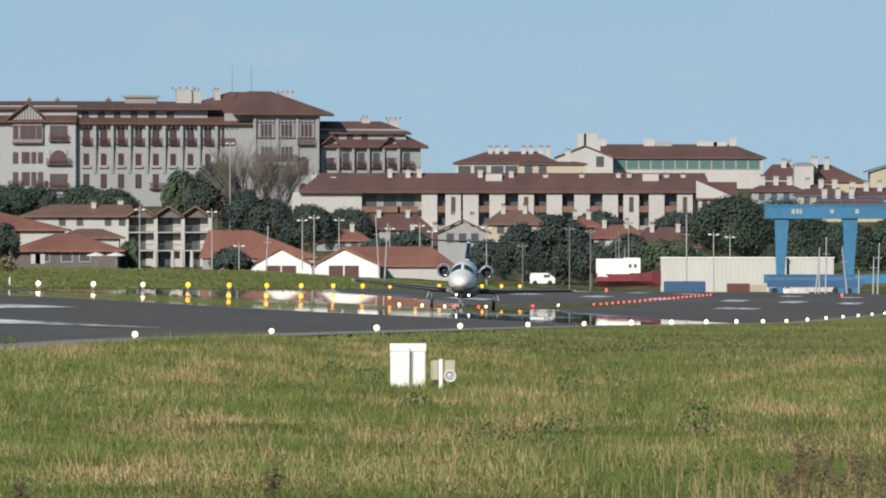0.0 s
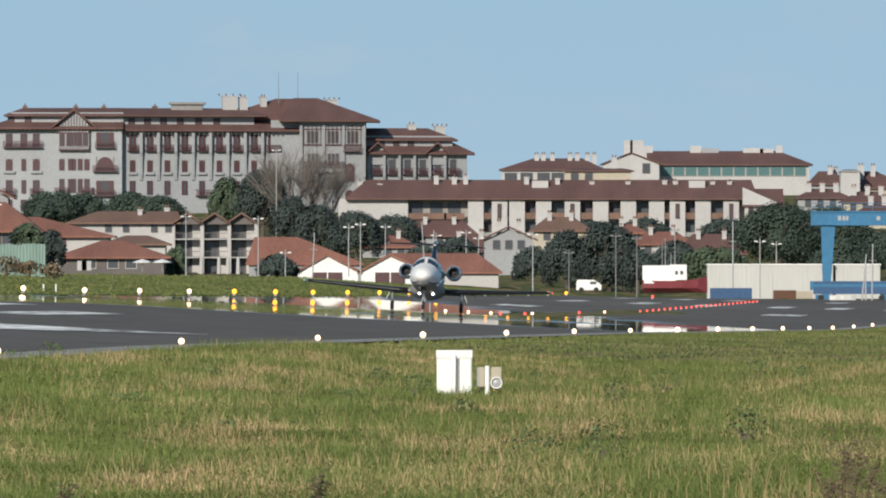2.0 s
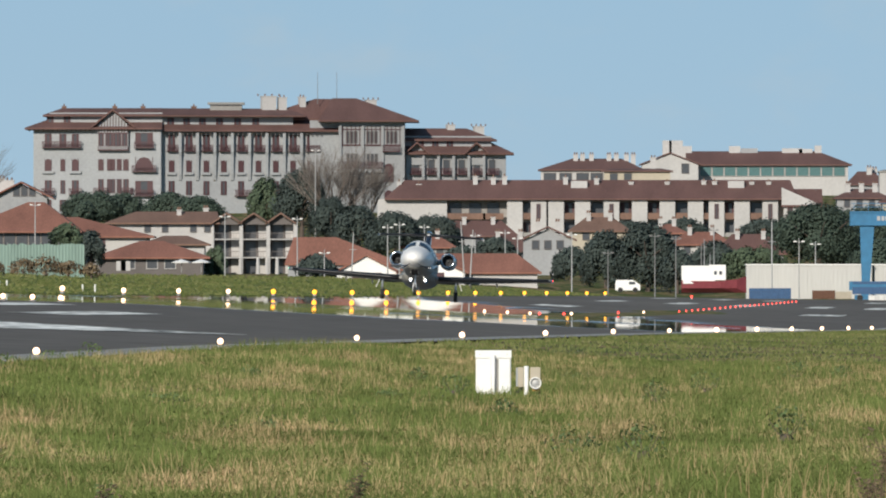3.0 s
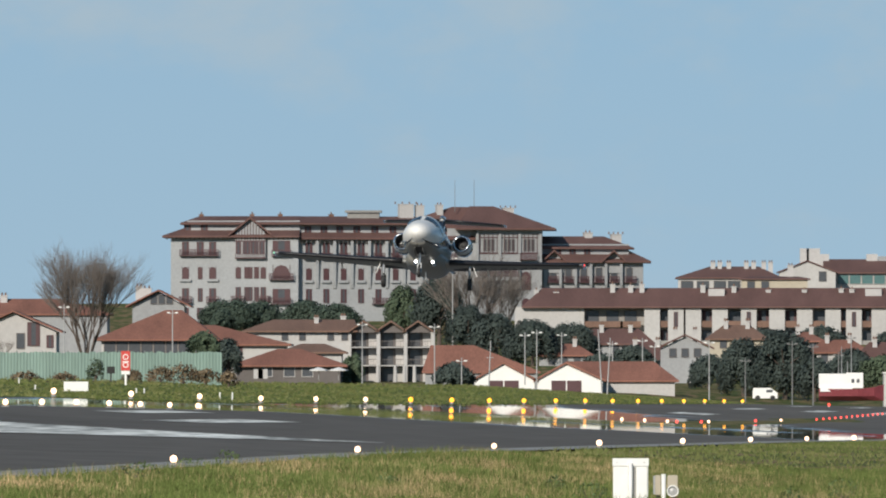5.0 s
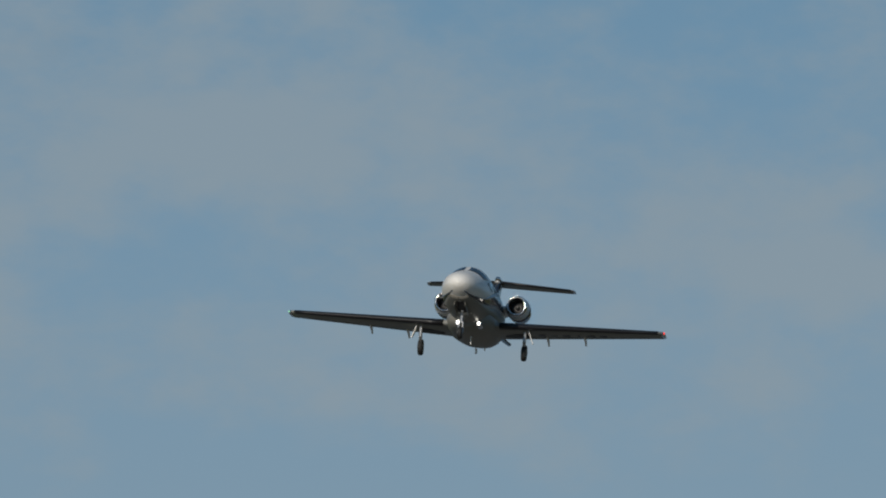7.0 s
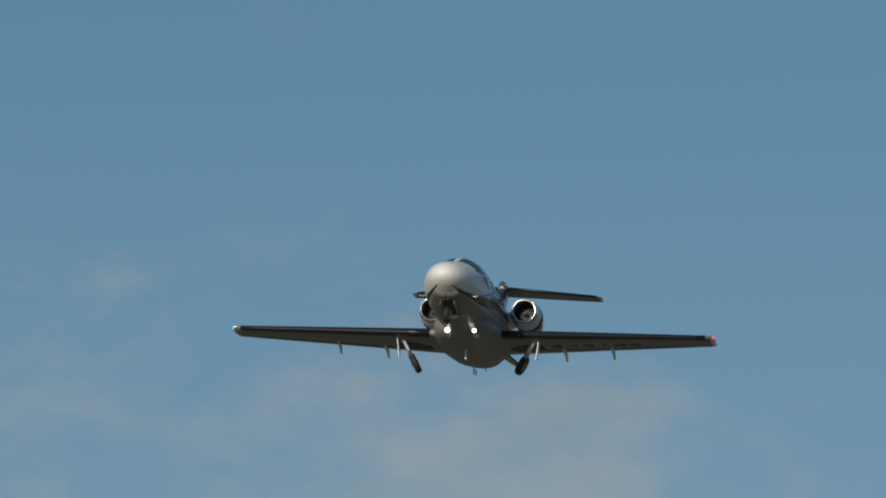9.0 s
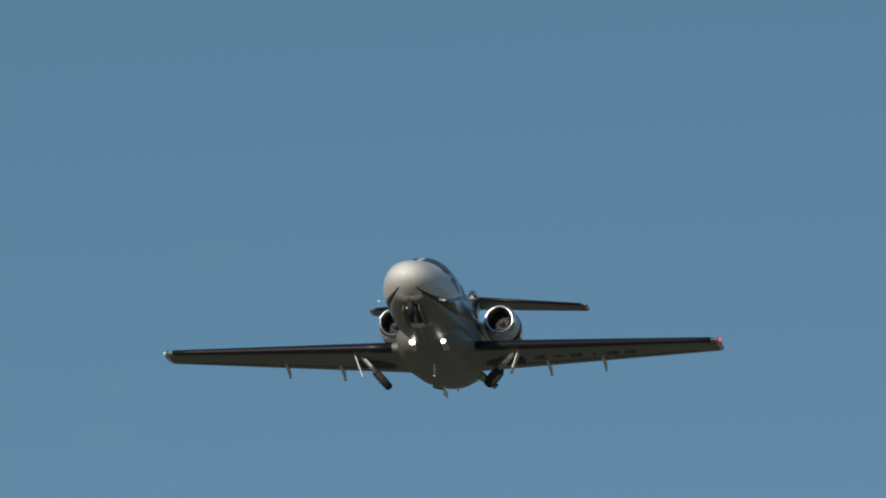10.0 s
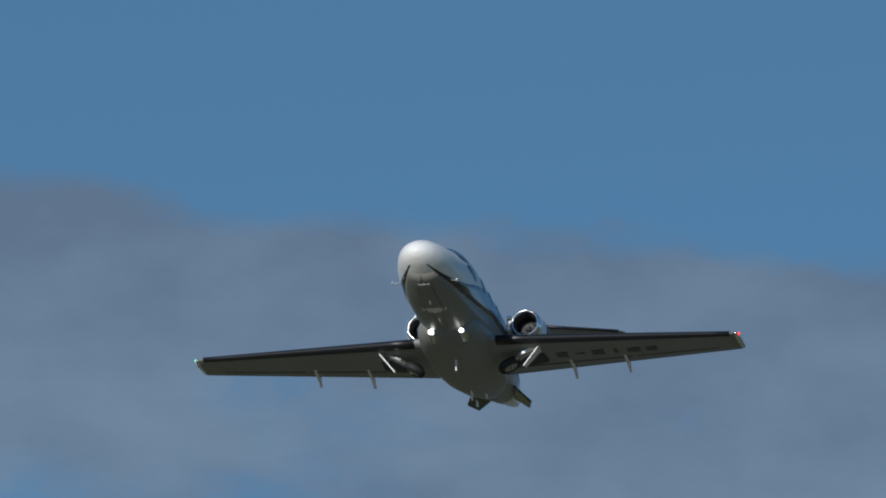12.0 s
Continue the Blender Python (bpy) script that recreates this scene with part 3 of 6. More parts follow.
def make_hotel():
    """The large half-timbered hotel on the hill: a west wing, a long arcaded range, a tower and an east wing."""
    D = 2500
    zb = 13.6
    root = tagged(new("grand_hotel"), "large white Basque-style hotel with red tiled roofs and oxblood timber", "building")
    root.location = (-60, D, zb)
    ox = -60
    ze = 28.681 - zb          # eave
    st = 3.42                        # storey height

    def rel(px):
        return px - ox
    # west wing, turned towards the sun
    xa, xb = rel(-81.111), 0.0
    west = part("west_wing_wall", boxes((xa, xb, 0, 13, -4, ze)), HOTEL_WALL, root)
    part("west_wing_attic", boxes((xa + 2.6, xb, 1.4, 12, ze, ze + 2.5)), HOTEL_WALL, root)
    # loggia range
    xr = rel(-33.704)
    part("range_wall", boxes((xb, xr, 1.0, 13, -4, ze - 0.6)), HOTEL_WALL, root)
    part("range_attic", boxes((xb, xr - 5, 2.0, 12, ze - 0.6, ze + 1.9)), HOTEL_WALL, root)
    # roofs
    bm = bmesh.new()
    hip_roof(bm, xa, xb - 1.4, 0, 13, ze, ze + 2.6, 1.4, 7, 0, thick=0.3)
    part("west_wing_roof", bm, TILE_D, root, "dark red tiled roof")
    bm = bmesh.new()
    hip_roof(bm, xb + 1.4, xr + 3, 1.0, 13, ze - 0.3, ze + 2.4, 1.4, 0, 6, thick=0.3)
    part("range_roof", bm, TILE_D, root, "dark red tiled roof")
    bm = bmesh.new()
    hip_roof(bm, xa + 2.6, xb - 1.1, 1.4, 12, ze + 2.1, ze + 3.3, 1.1, 3, 0, thick=0.25)
    part("attic_roof", bm, TILE_D, root, "dark red tiled roof")
    bm = bmesh.new()
    hip_roof(bm, xb + 1.1, xr - 4, 1.4, 12, ze + 2.08, ze + 3.28, 1.1, 0, 3, thick=0.25)
    part("range_attic_roof", bm, TILE_D, root, "dark red tiled roof")
    # rafter tails under the eaves
    for x0, x1, y0, z in ((xa - 1, xb, -0.9, ze), (xb, xr, 0.1, ze - 0.55)):
        n = int((x1 - x0) / 0.75)
        bm = bmesh.new()
        for i in range(n):
            u = x0 + (x1 - x0) * (i + 0.5) / n
            box(bm, u - 0.09, u + 0.09, y0, y0 + 1.0, z - 0.62, z - 0.3)
        tagged(part("rafter_tails", bm, TIMBER, root), kind="stuff")
    # west wing openings: three storeys of windows in bays
    for col in (-66, -40, -18):
        x = rel(across(col, 2500))
        window(root, x, 0, ze - 3.1, 0.95, 2.0, "red")
        window(root, x, 0, ze - 7.0, 0.95 if col != -40 else 0.6, 1.9, "red", True)
        window(root, x, 0, ze - 10.7, 0.95 if col != -40 else 0.6, 2.0, "red")
        window(root, x, 0, ze - 13.6, 0.9, 1.7, "red")
        if col != -40:
            balcony(root, x, 0, ze - 10.9, 2.1)
            part("corbel_sill", boxes((x - 0.95, x + 0.95, -0.45, 0.1, ze - 7.5, ze - 7.1)), HOTEL_WALL, root)
    balcony(root, rel(-76.481), 0, ze - 3.2, 6.4)
    # half-timbered gable bay
    g0, g1 = rel(-70.556), rel(-65.556)
    gm, gw = (g0 + g1) / 2, (g1 - g0) / 2
    part("gable_bay_wall", prism(bmesh.new(), [(g0, ze - 3.7), (g1, ze - 3.7), (g1, ze + 0.4), (gm, ze + 2.7), (g0, ze + 0.4)], "y", -0.8, 1), HOTEL_WALL, root)
    bm = bmesh.new()
    prism(bm, [(g0 - 1.1, ze - 0.1), (gm, ze + 2.75), (g1 + 1.1, ze - 0.1), (g1 + 1.1, ze + 0.2), (gm, ze + 3.1), (g0 - 1.1, ze + 0.2)], "y", -1.7, 6)
    part("gable_bay_roof", bm, TILE_D, root, "dark red tiled roof")
    for i in range(11):
        u = g0 + 0.1 + (g1 - g0 - 0.3) * i / 10
        hgt = 2.6 - abs(u - gm) / gw * 2.2
        part("timber_post", boxes((u, u + 0.14, -0.88, -0.7, ze - 0.9, ze + hgt - 0.1)), OXBLOOD, root)
    for u, w in ((g0 + 0.55, 0.7), (g0 + 1.55, 0.4), (gm - 0.45, 0.7), (gm + 0.5, 0.7), (g1 - 1.45, 0.4), (g1 - 0.6, 0.7)):
        window(root, u, -0.8, ze - 2.9, w, 1.9, "red")
    for i in range(15):
        u = g0 + 0.05 + (g1 - g0 - 0.2) * i / 14
        part("timber_post", boxes((u, u + 0.1, -0.87, -0.7, ze - 3.7, ze - 3.0)), OXBLOOD, root)
    part("timber_rail", boxes((g0, g1, -0.9, -0.7, ze - 3.75, ze - 3.55)), OXBLOOD, root)
    part("timber_rail", boxes((g0, g1, -0.9, -0.7, ze - 0.95, ze - 0.8)), OXBLOOD, root)
    for u, w in ((g0 + 0.5, 0.7), (g0 + 1.7, 0.22), (g0 + 2.1, 0.22), (gm, 0.5), (g1 - 1.7, 0.22), (g1 - 1.3, 0.22), (g1 - 0.4, 0.7)):
        window(root, u, 0, ze - 6.9, w, 1.8, "red", True)
        window(root, u, 0, ze - 10.6, w, 2.1, "red")
    balcony(root, g0 + 0.4, 0, ze - 10.8, 2.2)
    balcony(root, g1 - 0.3, 0, ze - 10.8, 2.2)
    # stair bay with wide openings
    s0, s1 = rel(-65.185), rel(-60.185)
    sm = rel(-62.963)
    part("bay_wall", boxes((s0, s1, -0.6, 1, -4, ze - 0.05)), HOTEL_WALL, root)
    for k, (z, ar) in enumerate(((ze - 3.0, False), (ze - 6.9, True), (ze - 10.9, False))):
        window(root, sm, -0.6, z, 2.7, 2.1, "red", ar)
        balcony(root, sm, -0.6, z - 0.25, 3.2 if k != 1 else 4.0)
    # attic windows
    for px in (-63, -33, 40, 62, 150, 178, 206, 236, 268, 300):
        window(root, rel(across(px, 2500)), 1.4 if px < 136 else 2.0, ze + (0.45 if px < 136 else -0.1), 0.95, 1.6, "red")
    # the arcaded range: piers with stepped corbels, loggias, arched windows
    n = 9
    for i in range(n):
        x = rel(across(152 + 30.6 * i, 2500))
        w = 0.95
        window(root, x, 1.0, ze - 3.6, w, 2.35, "red")
        window(root, x, 1.0, ze - 7.2, 0.75, 1.9, "red", True)
        window(root, x, 1.0, ze - 10.9, 0.8, 2.1, "red")
        balcony(root, x + 0.25, 1.0, ze - 3.75, 2.35, 0.8)
        part("corbel_sill", boxes((x - 0.75, x + 0.75, 0.55, 1.1, ze - 7.7, ze - 7.3)), HOTEL_WALL, root)
        if i:
            u = rel(across(152 + 30.6 * (i - 0.5), 2500))
            bm = bmesh.new()
            prism(bm, [(1.1, ze - 0.7), (0.05, ze - 0.7), (0.05, ze - 3.9), (0.3, ze - 4.6), (0.55, ze - 7.6), (0.8, ze - 8.6), (1.1, ze - 8.8)], "x", u - 0.24, u + 0.24)
            part("buttress", bm, HOTEL_WALL, root)
    balcony(root, rel(-42.037), 1.0, ze - 11.1, 13, 0.9)
    # tower: its front is greyer than its side wall, shade put into the colour
    t0, t1 = rel(-31.204), rel(-20.37)
    te = 29.515 - zb
    part("tower_wall", boxes((t0, t1, -1.0, 13, -4, te + 0.45)), STUCCO_G, root)
    bm = bmesh.new()
    hip_roof(bm, rel(-33), t1 + 0.8, -1.0, 13, te + 0.5, 33.7 - zb, 1.5, 2.2, 10.3, thick=0.3)
    hip_roof(bm, rel(-44.2), rel(-27), 4.5, 12.5, te + 0.8, 33.62 - zb, 1.0, 10, 2, thick=0.3)
    part("tower_roof", bm, TILE_D, root, "dark red tiled hipped roof")
    part("tower_side_wall", boxes((rel(-35.926), t0 + 0.2, 0.6, 12.5, -4, te + 0.45)), HOTEL_WALL, root)
    for px, w in ((470, 2.0), (506, 2.0), (541, 2.0)):
        x = rel(across(px, 2500))
        for dx in (-0.65, 0.0, 0.65):
            window(root, x + dx, -1.0, te - 3.2, 0.36, 1.8, "dark")
        part("timber_rail", boxes((x - 1.5, x + 1.5, -1.12, -0.9, te - 3.75, te - 3.5)), OXBLOOD, root)
        part("timber_rail", boxes((x - 1.5, x + 1.5, -1.12, -0.9, te - 1.1, te - 0.95)), OXBLOOD, root)
        for k in range(5):
            part("timber_post", boxes((x - 1.5 + 0.7 * k, x - 1.38 + 0.7 * k, -1.1, -0.9, te - 3.5, te - 0.4)), OXBLOOD, root)
    for px in (470, 506):
        x = rel(across(px, 2500))
        for dx in (-0.6, 0.05, 0.7):
            window(root, x + dx, -1.0, te - 6.9, 0.36, 1.8, "dark")
            window(root, x + dx, -1.0, te - 10.6, 0.34, 1.8, "dark")
        balcony(root, x, -1.0, te - 7.3, 3.2)
        part("corbel_sill", boxes((x - 1.7, x + 1.7, -1.9, -0.9, te - 8.1, te - 7.5)), STUCCO_G, root)
    x = rel(-22.963)
    balcony(root, x + 0.2, -1.0, te - 4.6, 2.9)
    window(root, x, -1.0, te - 9.6, 1.5, 3.0, "dark", True)
    window(root, x, -1.0, te - 13.2, 1.4, 2.2, "dark", True)
    for u in (t0 + 0.1, rel(-27.407), rel(-24.167), t1 - 0.4):
        part("buttress", boxes((u, u + 0.4, -1.4, -0.9, te - 9, te - 0.4)), STUCCO_G, root)
    # east wing, its front in the same grey that carries painted shade
    e0, e1 = t1, rel(-3.704)
    ee = 24.7 - zb
    part("east_wing_wall", boxes((e0, e1, 1.5, 13, -4, ee)), STUCCO_G, root)
    part("east_wing_attic", boxes((e0, e1 - 2.4, 3.2, 11, ee, ee + 2.8)), HOTEL_WALL, root)
    bm = bmesh.new()
    hip_roof(bm, e0 - 0.5, e1, 1.5, 13, ee, ee + 2.6, 1.3, 1, 5.5, thick=0.3)
    part("east_wing_roof", bm, TILE_D, root, "dark red tiled roof")
    bm = bmesh.new()
    hip_roof(bm, e0 - 0.5, e1 - 2.4, 3.2, 11, ee + 2.2, ee + 4.1, 0.9, 1, 5, thick=0.25)
    part("east_attic_roof", bm, TILE_D, root, "dark red tiled roof")
    for i in range(6):
        x = rel(across(584 + 27 * i, 2500))
        window(root, x, 1.5, ee - 3.3, 0.95, 2.1, "dark")
        window(root, x, 1.5, ee - 7.0, 0.9, 1.8, "red", True)
        window(root, x, 1.5, ee - 10.6, 0.9, 1.8, "red")
        balcony(root, x, 1.5, ee - 3.5, 2.1, 0.8)
        u = rel(across(570 + 27 * i, 2500))
        part("buttress", prism(bmesh.new(), [(1.6, ee - 0.2), (0.6, ee - 0.2), (0.6, ee - 3.9), (1.0, ee - 4.8), (1.2, ee - 7.6), (1.6, ee - 8)], "x", u - 0.22, u + 0.22), STUCCO_G, root)
    for px in (592, 618, 644):
        window(root, rel(across(px, 2500)), 3.2, ee + 0.9, 0.9, 1.5, "red")
    for px in (586, 692):
        x = rel(across(px, 2500))
        bm = bmesh.new()
        prism(bm, [(x - 2.1, ee - 0.4), (x, ee + 1.5), (x + 2.1, ee - 0.4), (x + 2.1, ee - 0.1), (x, ee + 1.85), (x - 2.1, ee - 0.1)], "y", -0.2, 5)
        part("dormer_roof", bm, TILE_D, root)
        part("dormer_wall", prism(bmesh.new(), [(x - 1.6, ee - 2), (x + 1.6, ee - 2), (x + 1.6, ee - 0.1), (x, ee + 1.4), (x - 1.6, ee - 0.1)], "y", 1.2, 4.5), STUCCO_G, root)
    # chimneys and plant rooms
    for px, py, w, h, yy in ((322, 188, 2.4, 2.8, 6), (346, 188, 1.3, 2.6, 6), (381, 188, 1.0, 2.7, 7), (503, 182, 1.7, 1.7, 7), (645, 216, 1.3, 0.8, 7), (695, 222, 1.6, 1.1, 7)):
        chimney(root, rel(across(px, 2500)), yy, height(py, 2500) - zb, w, h, pots=4 if w > 1.5 else 2, d=1.2)
    x = rel(-49.815)
    part("plant_room", boxes((x - 2.5, x + 2.7, 5, 9, ze + 2, 32.57 - zb), (x - 2.9, x + 3.1, 4.6, 9.4, 32.57 - zb, 32.941 - zb)), CONCRETE, root)
    for px, py in ((409, 113), (443, 113)):
        part("aerial_mast", tube(bmesh.new(), [(rel(across(px, 2500)), 6, 32.756 - zb), (rel(across(px, 2500)), 6, height(py, 2500) - zb)], 0.06, 0.03, 5), POLE_D, root)
    for px in (-40, 50, 100, 190):
        chimney(root, rel(across(px, 2500)), 7, ze + 3.0, 0.7, 0.5, pots=1, material=TILE_B)
    # beyond the corner the front turns away by 17 degrees
    for ch in root.children:
        if ch.location.length < 1e-6:
            for v in ch.data.vertices:
                v.co.y += 0.3 * max(0.0, v.co.x)
        elif ch.location.x > 0.05:
            ch.location.y += 0.3 * ch.location.x
            ch.rotation_euler = (0, 0, math.atan(0.3))




make_hotel()


def make_terrace():
    """The long white terrace of houses with recessed balconies, in front of the upper town."""
    y, zb = 2250.0, 9.0
    x0, x1 = -12, 38
    root = tagged(new("terrace_of_houses"), "long white terrace of houses with red shutters and tiled roof", "building")
    root.location = (x0, y, zb)
    L = x1 - x0
    ze, zr = 15.617 - zb, 18.367 - zb
    # the recess shade is painted into this wall's darker tone
    part("wall", boxes((0, L, 1.6, 10, -3, ze)), SHADE, root, "recessed wall with its shade painted in")
    bm = bmesh.new()
    hip_roof(bm, -8.5, L + 1, -0.4, 11, ze, zr, 0.7, 3, 1, thick=0.25)
    part("roof", bm, TILE_D, root, "dark red tiled roof")
    part("end_wall", boxes((-22.25 - x0, 0, 0, 10, -3, ze - 0.1)), STUCCO, root, "plain white end wall")
    piers = (760, 802, 833, 880, 931, 981, 1030, 1080, 1117, 1162, 1212)
    for i, px in enumerate(piers):
        u = across(px, 2250) - x0
        part("party_wall", boxes((u - 1.15, u + 1.15, -0.5, 1.7, -3, ze - 0.1)), STUCCO, root)
        if i in (1, 4, 8, 10):
            window(root, u, -0.5, ze - 2.9, 0.45, 2.0, "red")
        if i < len(piers) - 1:
            v = across((px + piers[i + 1]) / 2 + 2, 2250) - x0
            w = (piers[i + 1] - px) * 2250 / 27000 - 1.9
            for k, z in enumerate((ze - 2.7, ze - 5.6)):
                if w > 1.0:
                    part("balcony_parapet", boxes((v - w / 2, v + w / 2, -0.2, 0, z - 0.4, z + 0.55)), TILE_B if k == 0 else CONCRETE, root)
                window(root, v, 1.6, z, min(1.7, w * 0.7), 2.0, "red" if (i + k) % 3 else "dark")
    for px in (655, 690, 722):
        v = across(px, 2250) - x0
        window(root, v, 1.6, ze - 2.6, 1.7, 1.9, "dark")
        part("balcony_parapet", boxes((v - 1.5, v + 1.5, 0.2, 0.4, ze - 3.1, ze - 2.2)), TILE_B, root)
    for px, py in ((555, 318), (590, 322), (690, 308), (722, 310), (742, 308), (850, 310), (905, 312), (966, 318), (972, 328), (1030, 318), (1043, 330), (1095, 316), (1114, 317), (1180, 318), (1210, 318)):
        chimney(root, across(px, 2250) - x0, 4.0, height(py, 2250) - zb - 0.4, 0.7, 1.0, pots=1)
    for px in (874, 1152):
        u = across(px, 2250) - x0
        part("roof_box", boxes((u - 1.2, u + 1.2, 2.5, 5, 16.7 - zb, 18.2 - zb)), STUCCO, root)
    # the gabled end house
    building("end_house", "white gabled end house of a terrace with tiled roof", 37.667, 43, 2249, 10, 9, 14.533, 17.033, "gable", "x", 0.4, tile=TILE_D,
             wins=((38.583, 13.2, 0.6, 1.6, "red"),))
    bm = bmesh.new()
    u = 37.333 - x0
    prism(bm, [(u, ze - 1.2), (u + 5, ze - 1.2), (u + 5, ze - 0.6), (u, ze + 1.6)], "y", -1.2, -0.6)
    part("gable_parapet", bm, STUCCO, root, "sloping white parapet wall")


make_terrace()


def upper_town():
    def chims(d, rows):
        return [(x, 4, w, h) for x, w, h in rows]
    building("villa", "white villa with low hipped red roof and chimneys", 2.159, 19.728, 2650, 12, 17, 23.007, 24.97, "hip", hip=(6, 4), tile=TILE_D,
             wins=[(across(p, 2650), 20.652, 2.0, 1.7, "dark") for p in (822, 850, 880, 905)],
             chims=[(across(p, 2650), 5, 0.8, 0.9) for p in (868, 880, 896, 927, 940, 958, 970)])
    building("annexe", "cream annexe with grey side beside a villa", 13.102, 24.542, 2638, 8, 17, 22.733, 23.124, "hip", hip=(2, 2), wall=CREAM, tile=TILE_D,
             wins=[(across(p, 2640), 20.582, 1.2, 1.6, "dark") for p in (935, 960)], chims=[(21.609, 4, 1.0, 1.8)])
    r = building("apartment_block", "long white apartment block with glazed top storey and red roof", 28.6, 56.6, 2700, 14, 17, 24.3, 26.7, "hip", hip=(0, 6), tile=TILE_D, over=0.7,
                 wins=[(across(1098 + 21.5 * i, 2700), 22.3, 1.85, 1.5, "glass") for i in range(12)])
    r2 = building("gabled_block", "white gabled block with chimneys", 20.026, 29.989, 2692, 14, 17, 24.318, 26.41, "gable", "y", 0.4, tile=TILE_D,
                  wins=[(27.697, 22.724, 1.2, 1.6, "dark")])
    for px, w, top in ((1030, 1.6, 236), (1046, 2.4, 236), (1066, 1.6, 246), (1150, 2.0, 246), (1176, 3.0, 250), (1252, 3.6, 250), (1276, 2.4, 251), (1298, 1.2, 245)):
        bm = boxes((-w / 2, w / 2, -1, 1, -3, height(top, 2700) - 26))
        link("roof_structure", bm, STUCCO if px != 1176 else STUCCO_G, r, (across(px, 2700) - 42.6, 0, 26 - 17))
    building("red_roofed_house", "house with dark red roof and paired chimneys", 54.696, 61.244, 2600, 10, 16, 20.111, 22.326, "hip", hip=(2, 3), tile=TILE_D, wall=STUCCO_G,
             chims=[(58.163, 4, 0.9, 1.0), (59.126, 6, 0.9, 0.8)])
    building("corner_house", "white corner house with hipped roof and tall chimneys", 60.302, 70.542, 2560, 11, 16, 19.172, 22.016, "hip", hip=(3, 6), tile=TILE_D, wall=CREAM,
             wins=[(across(p, 2560), 17.37, 0.8, 1.4, "dark") for p in (1436, 1450)], chims=[(62.388, 3, 1.1, 2.2), (64.474, 4, 0.8, 1.6)])
    building("flat_block", "small white flat-topped house", 58.824, 62.061, 2555, 8, 16, 21.999, 22.284, "hip", hip=(1, 1), over=0.2, tile=CONCRETE)
    building("beige_house", "beige gabled house at the edge of town", 70, 79.259, 2500, 12, 14, 20.441, 22.107, "gable", "y", 0.8, wall=CREAM, tile=TILE_D)
    for i, (p0, p1, e, rr, y) in enumerate(((1330, 1420, 338, 322, 2420), (1410, 1500, 345, 327, 2400), (1490, 1620, 350, 332, 2390), (1440, 1570, 362, 345, 2330))):
        building("hillside_house", "hillside house with weathered tiled roof", across(p0, y), across(p1, y), y, 9, 12, height(e, y), height(rr, y), "hip", hip=(3, 3), wall=CREAM if i % 2 else STUCCO_G, tile=TILE_D,
                 wins=[(across(p0 + 18 + 22 * k, y), height(e + 16, y), 0.8, 1.2, "dark") for k in range(3)], chims=[(across(p0 + 20 + 24 * k, y), 3, 0.8, 1.2) for k in range(3)])


upper_town()


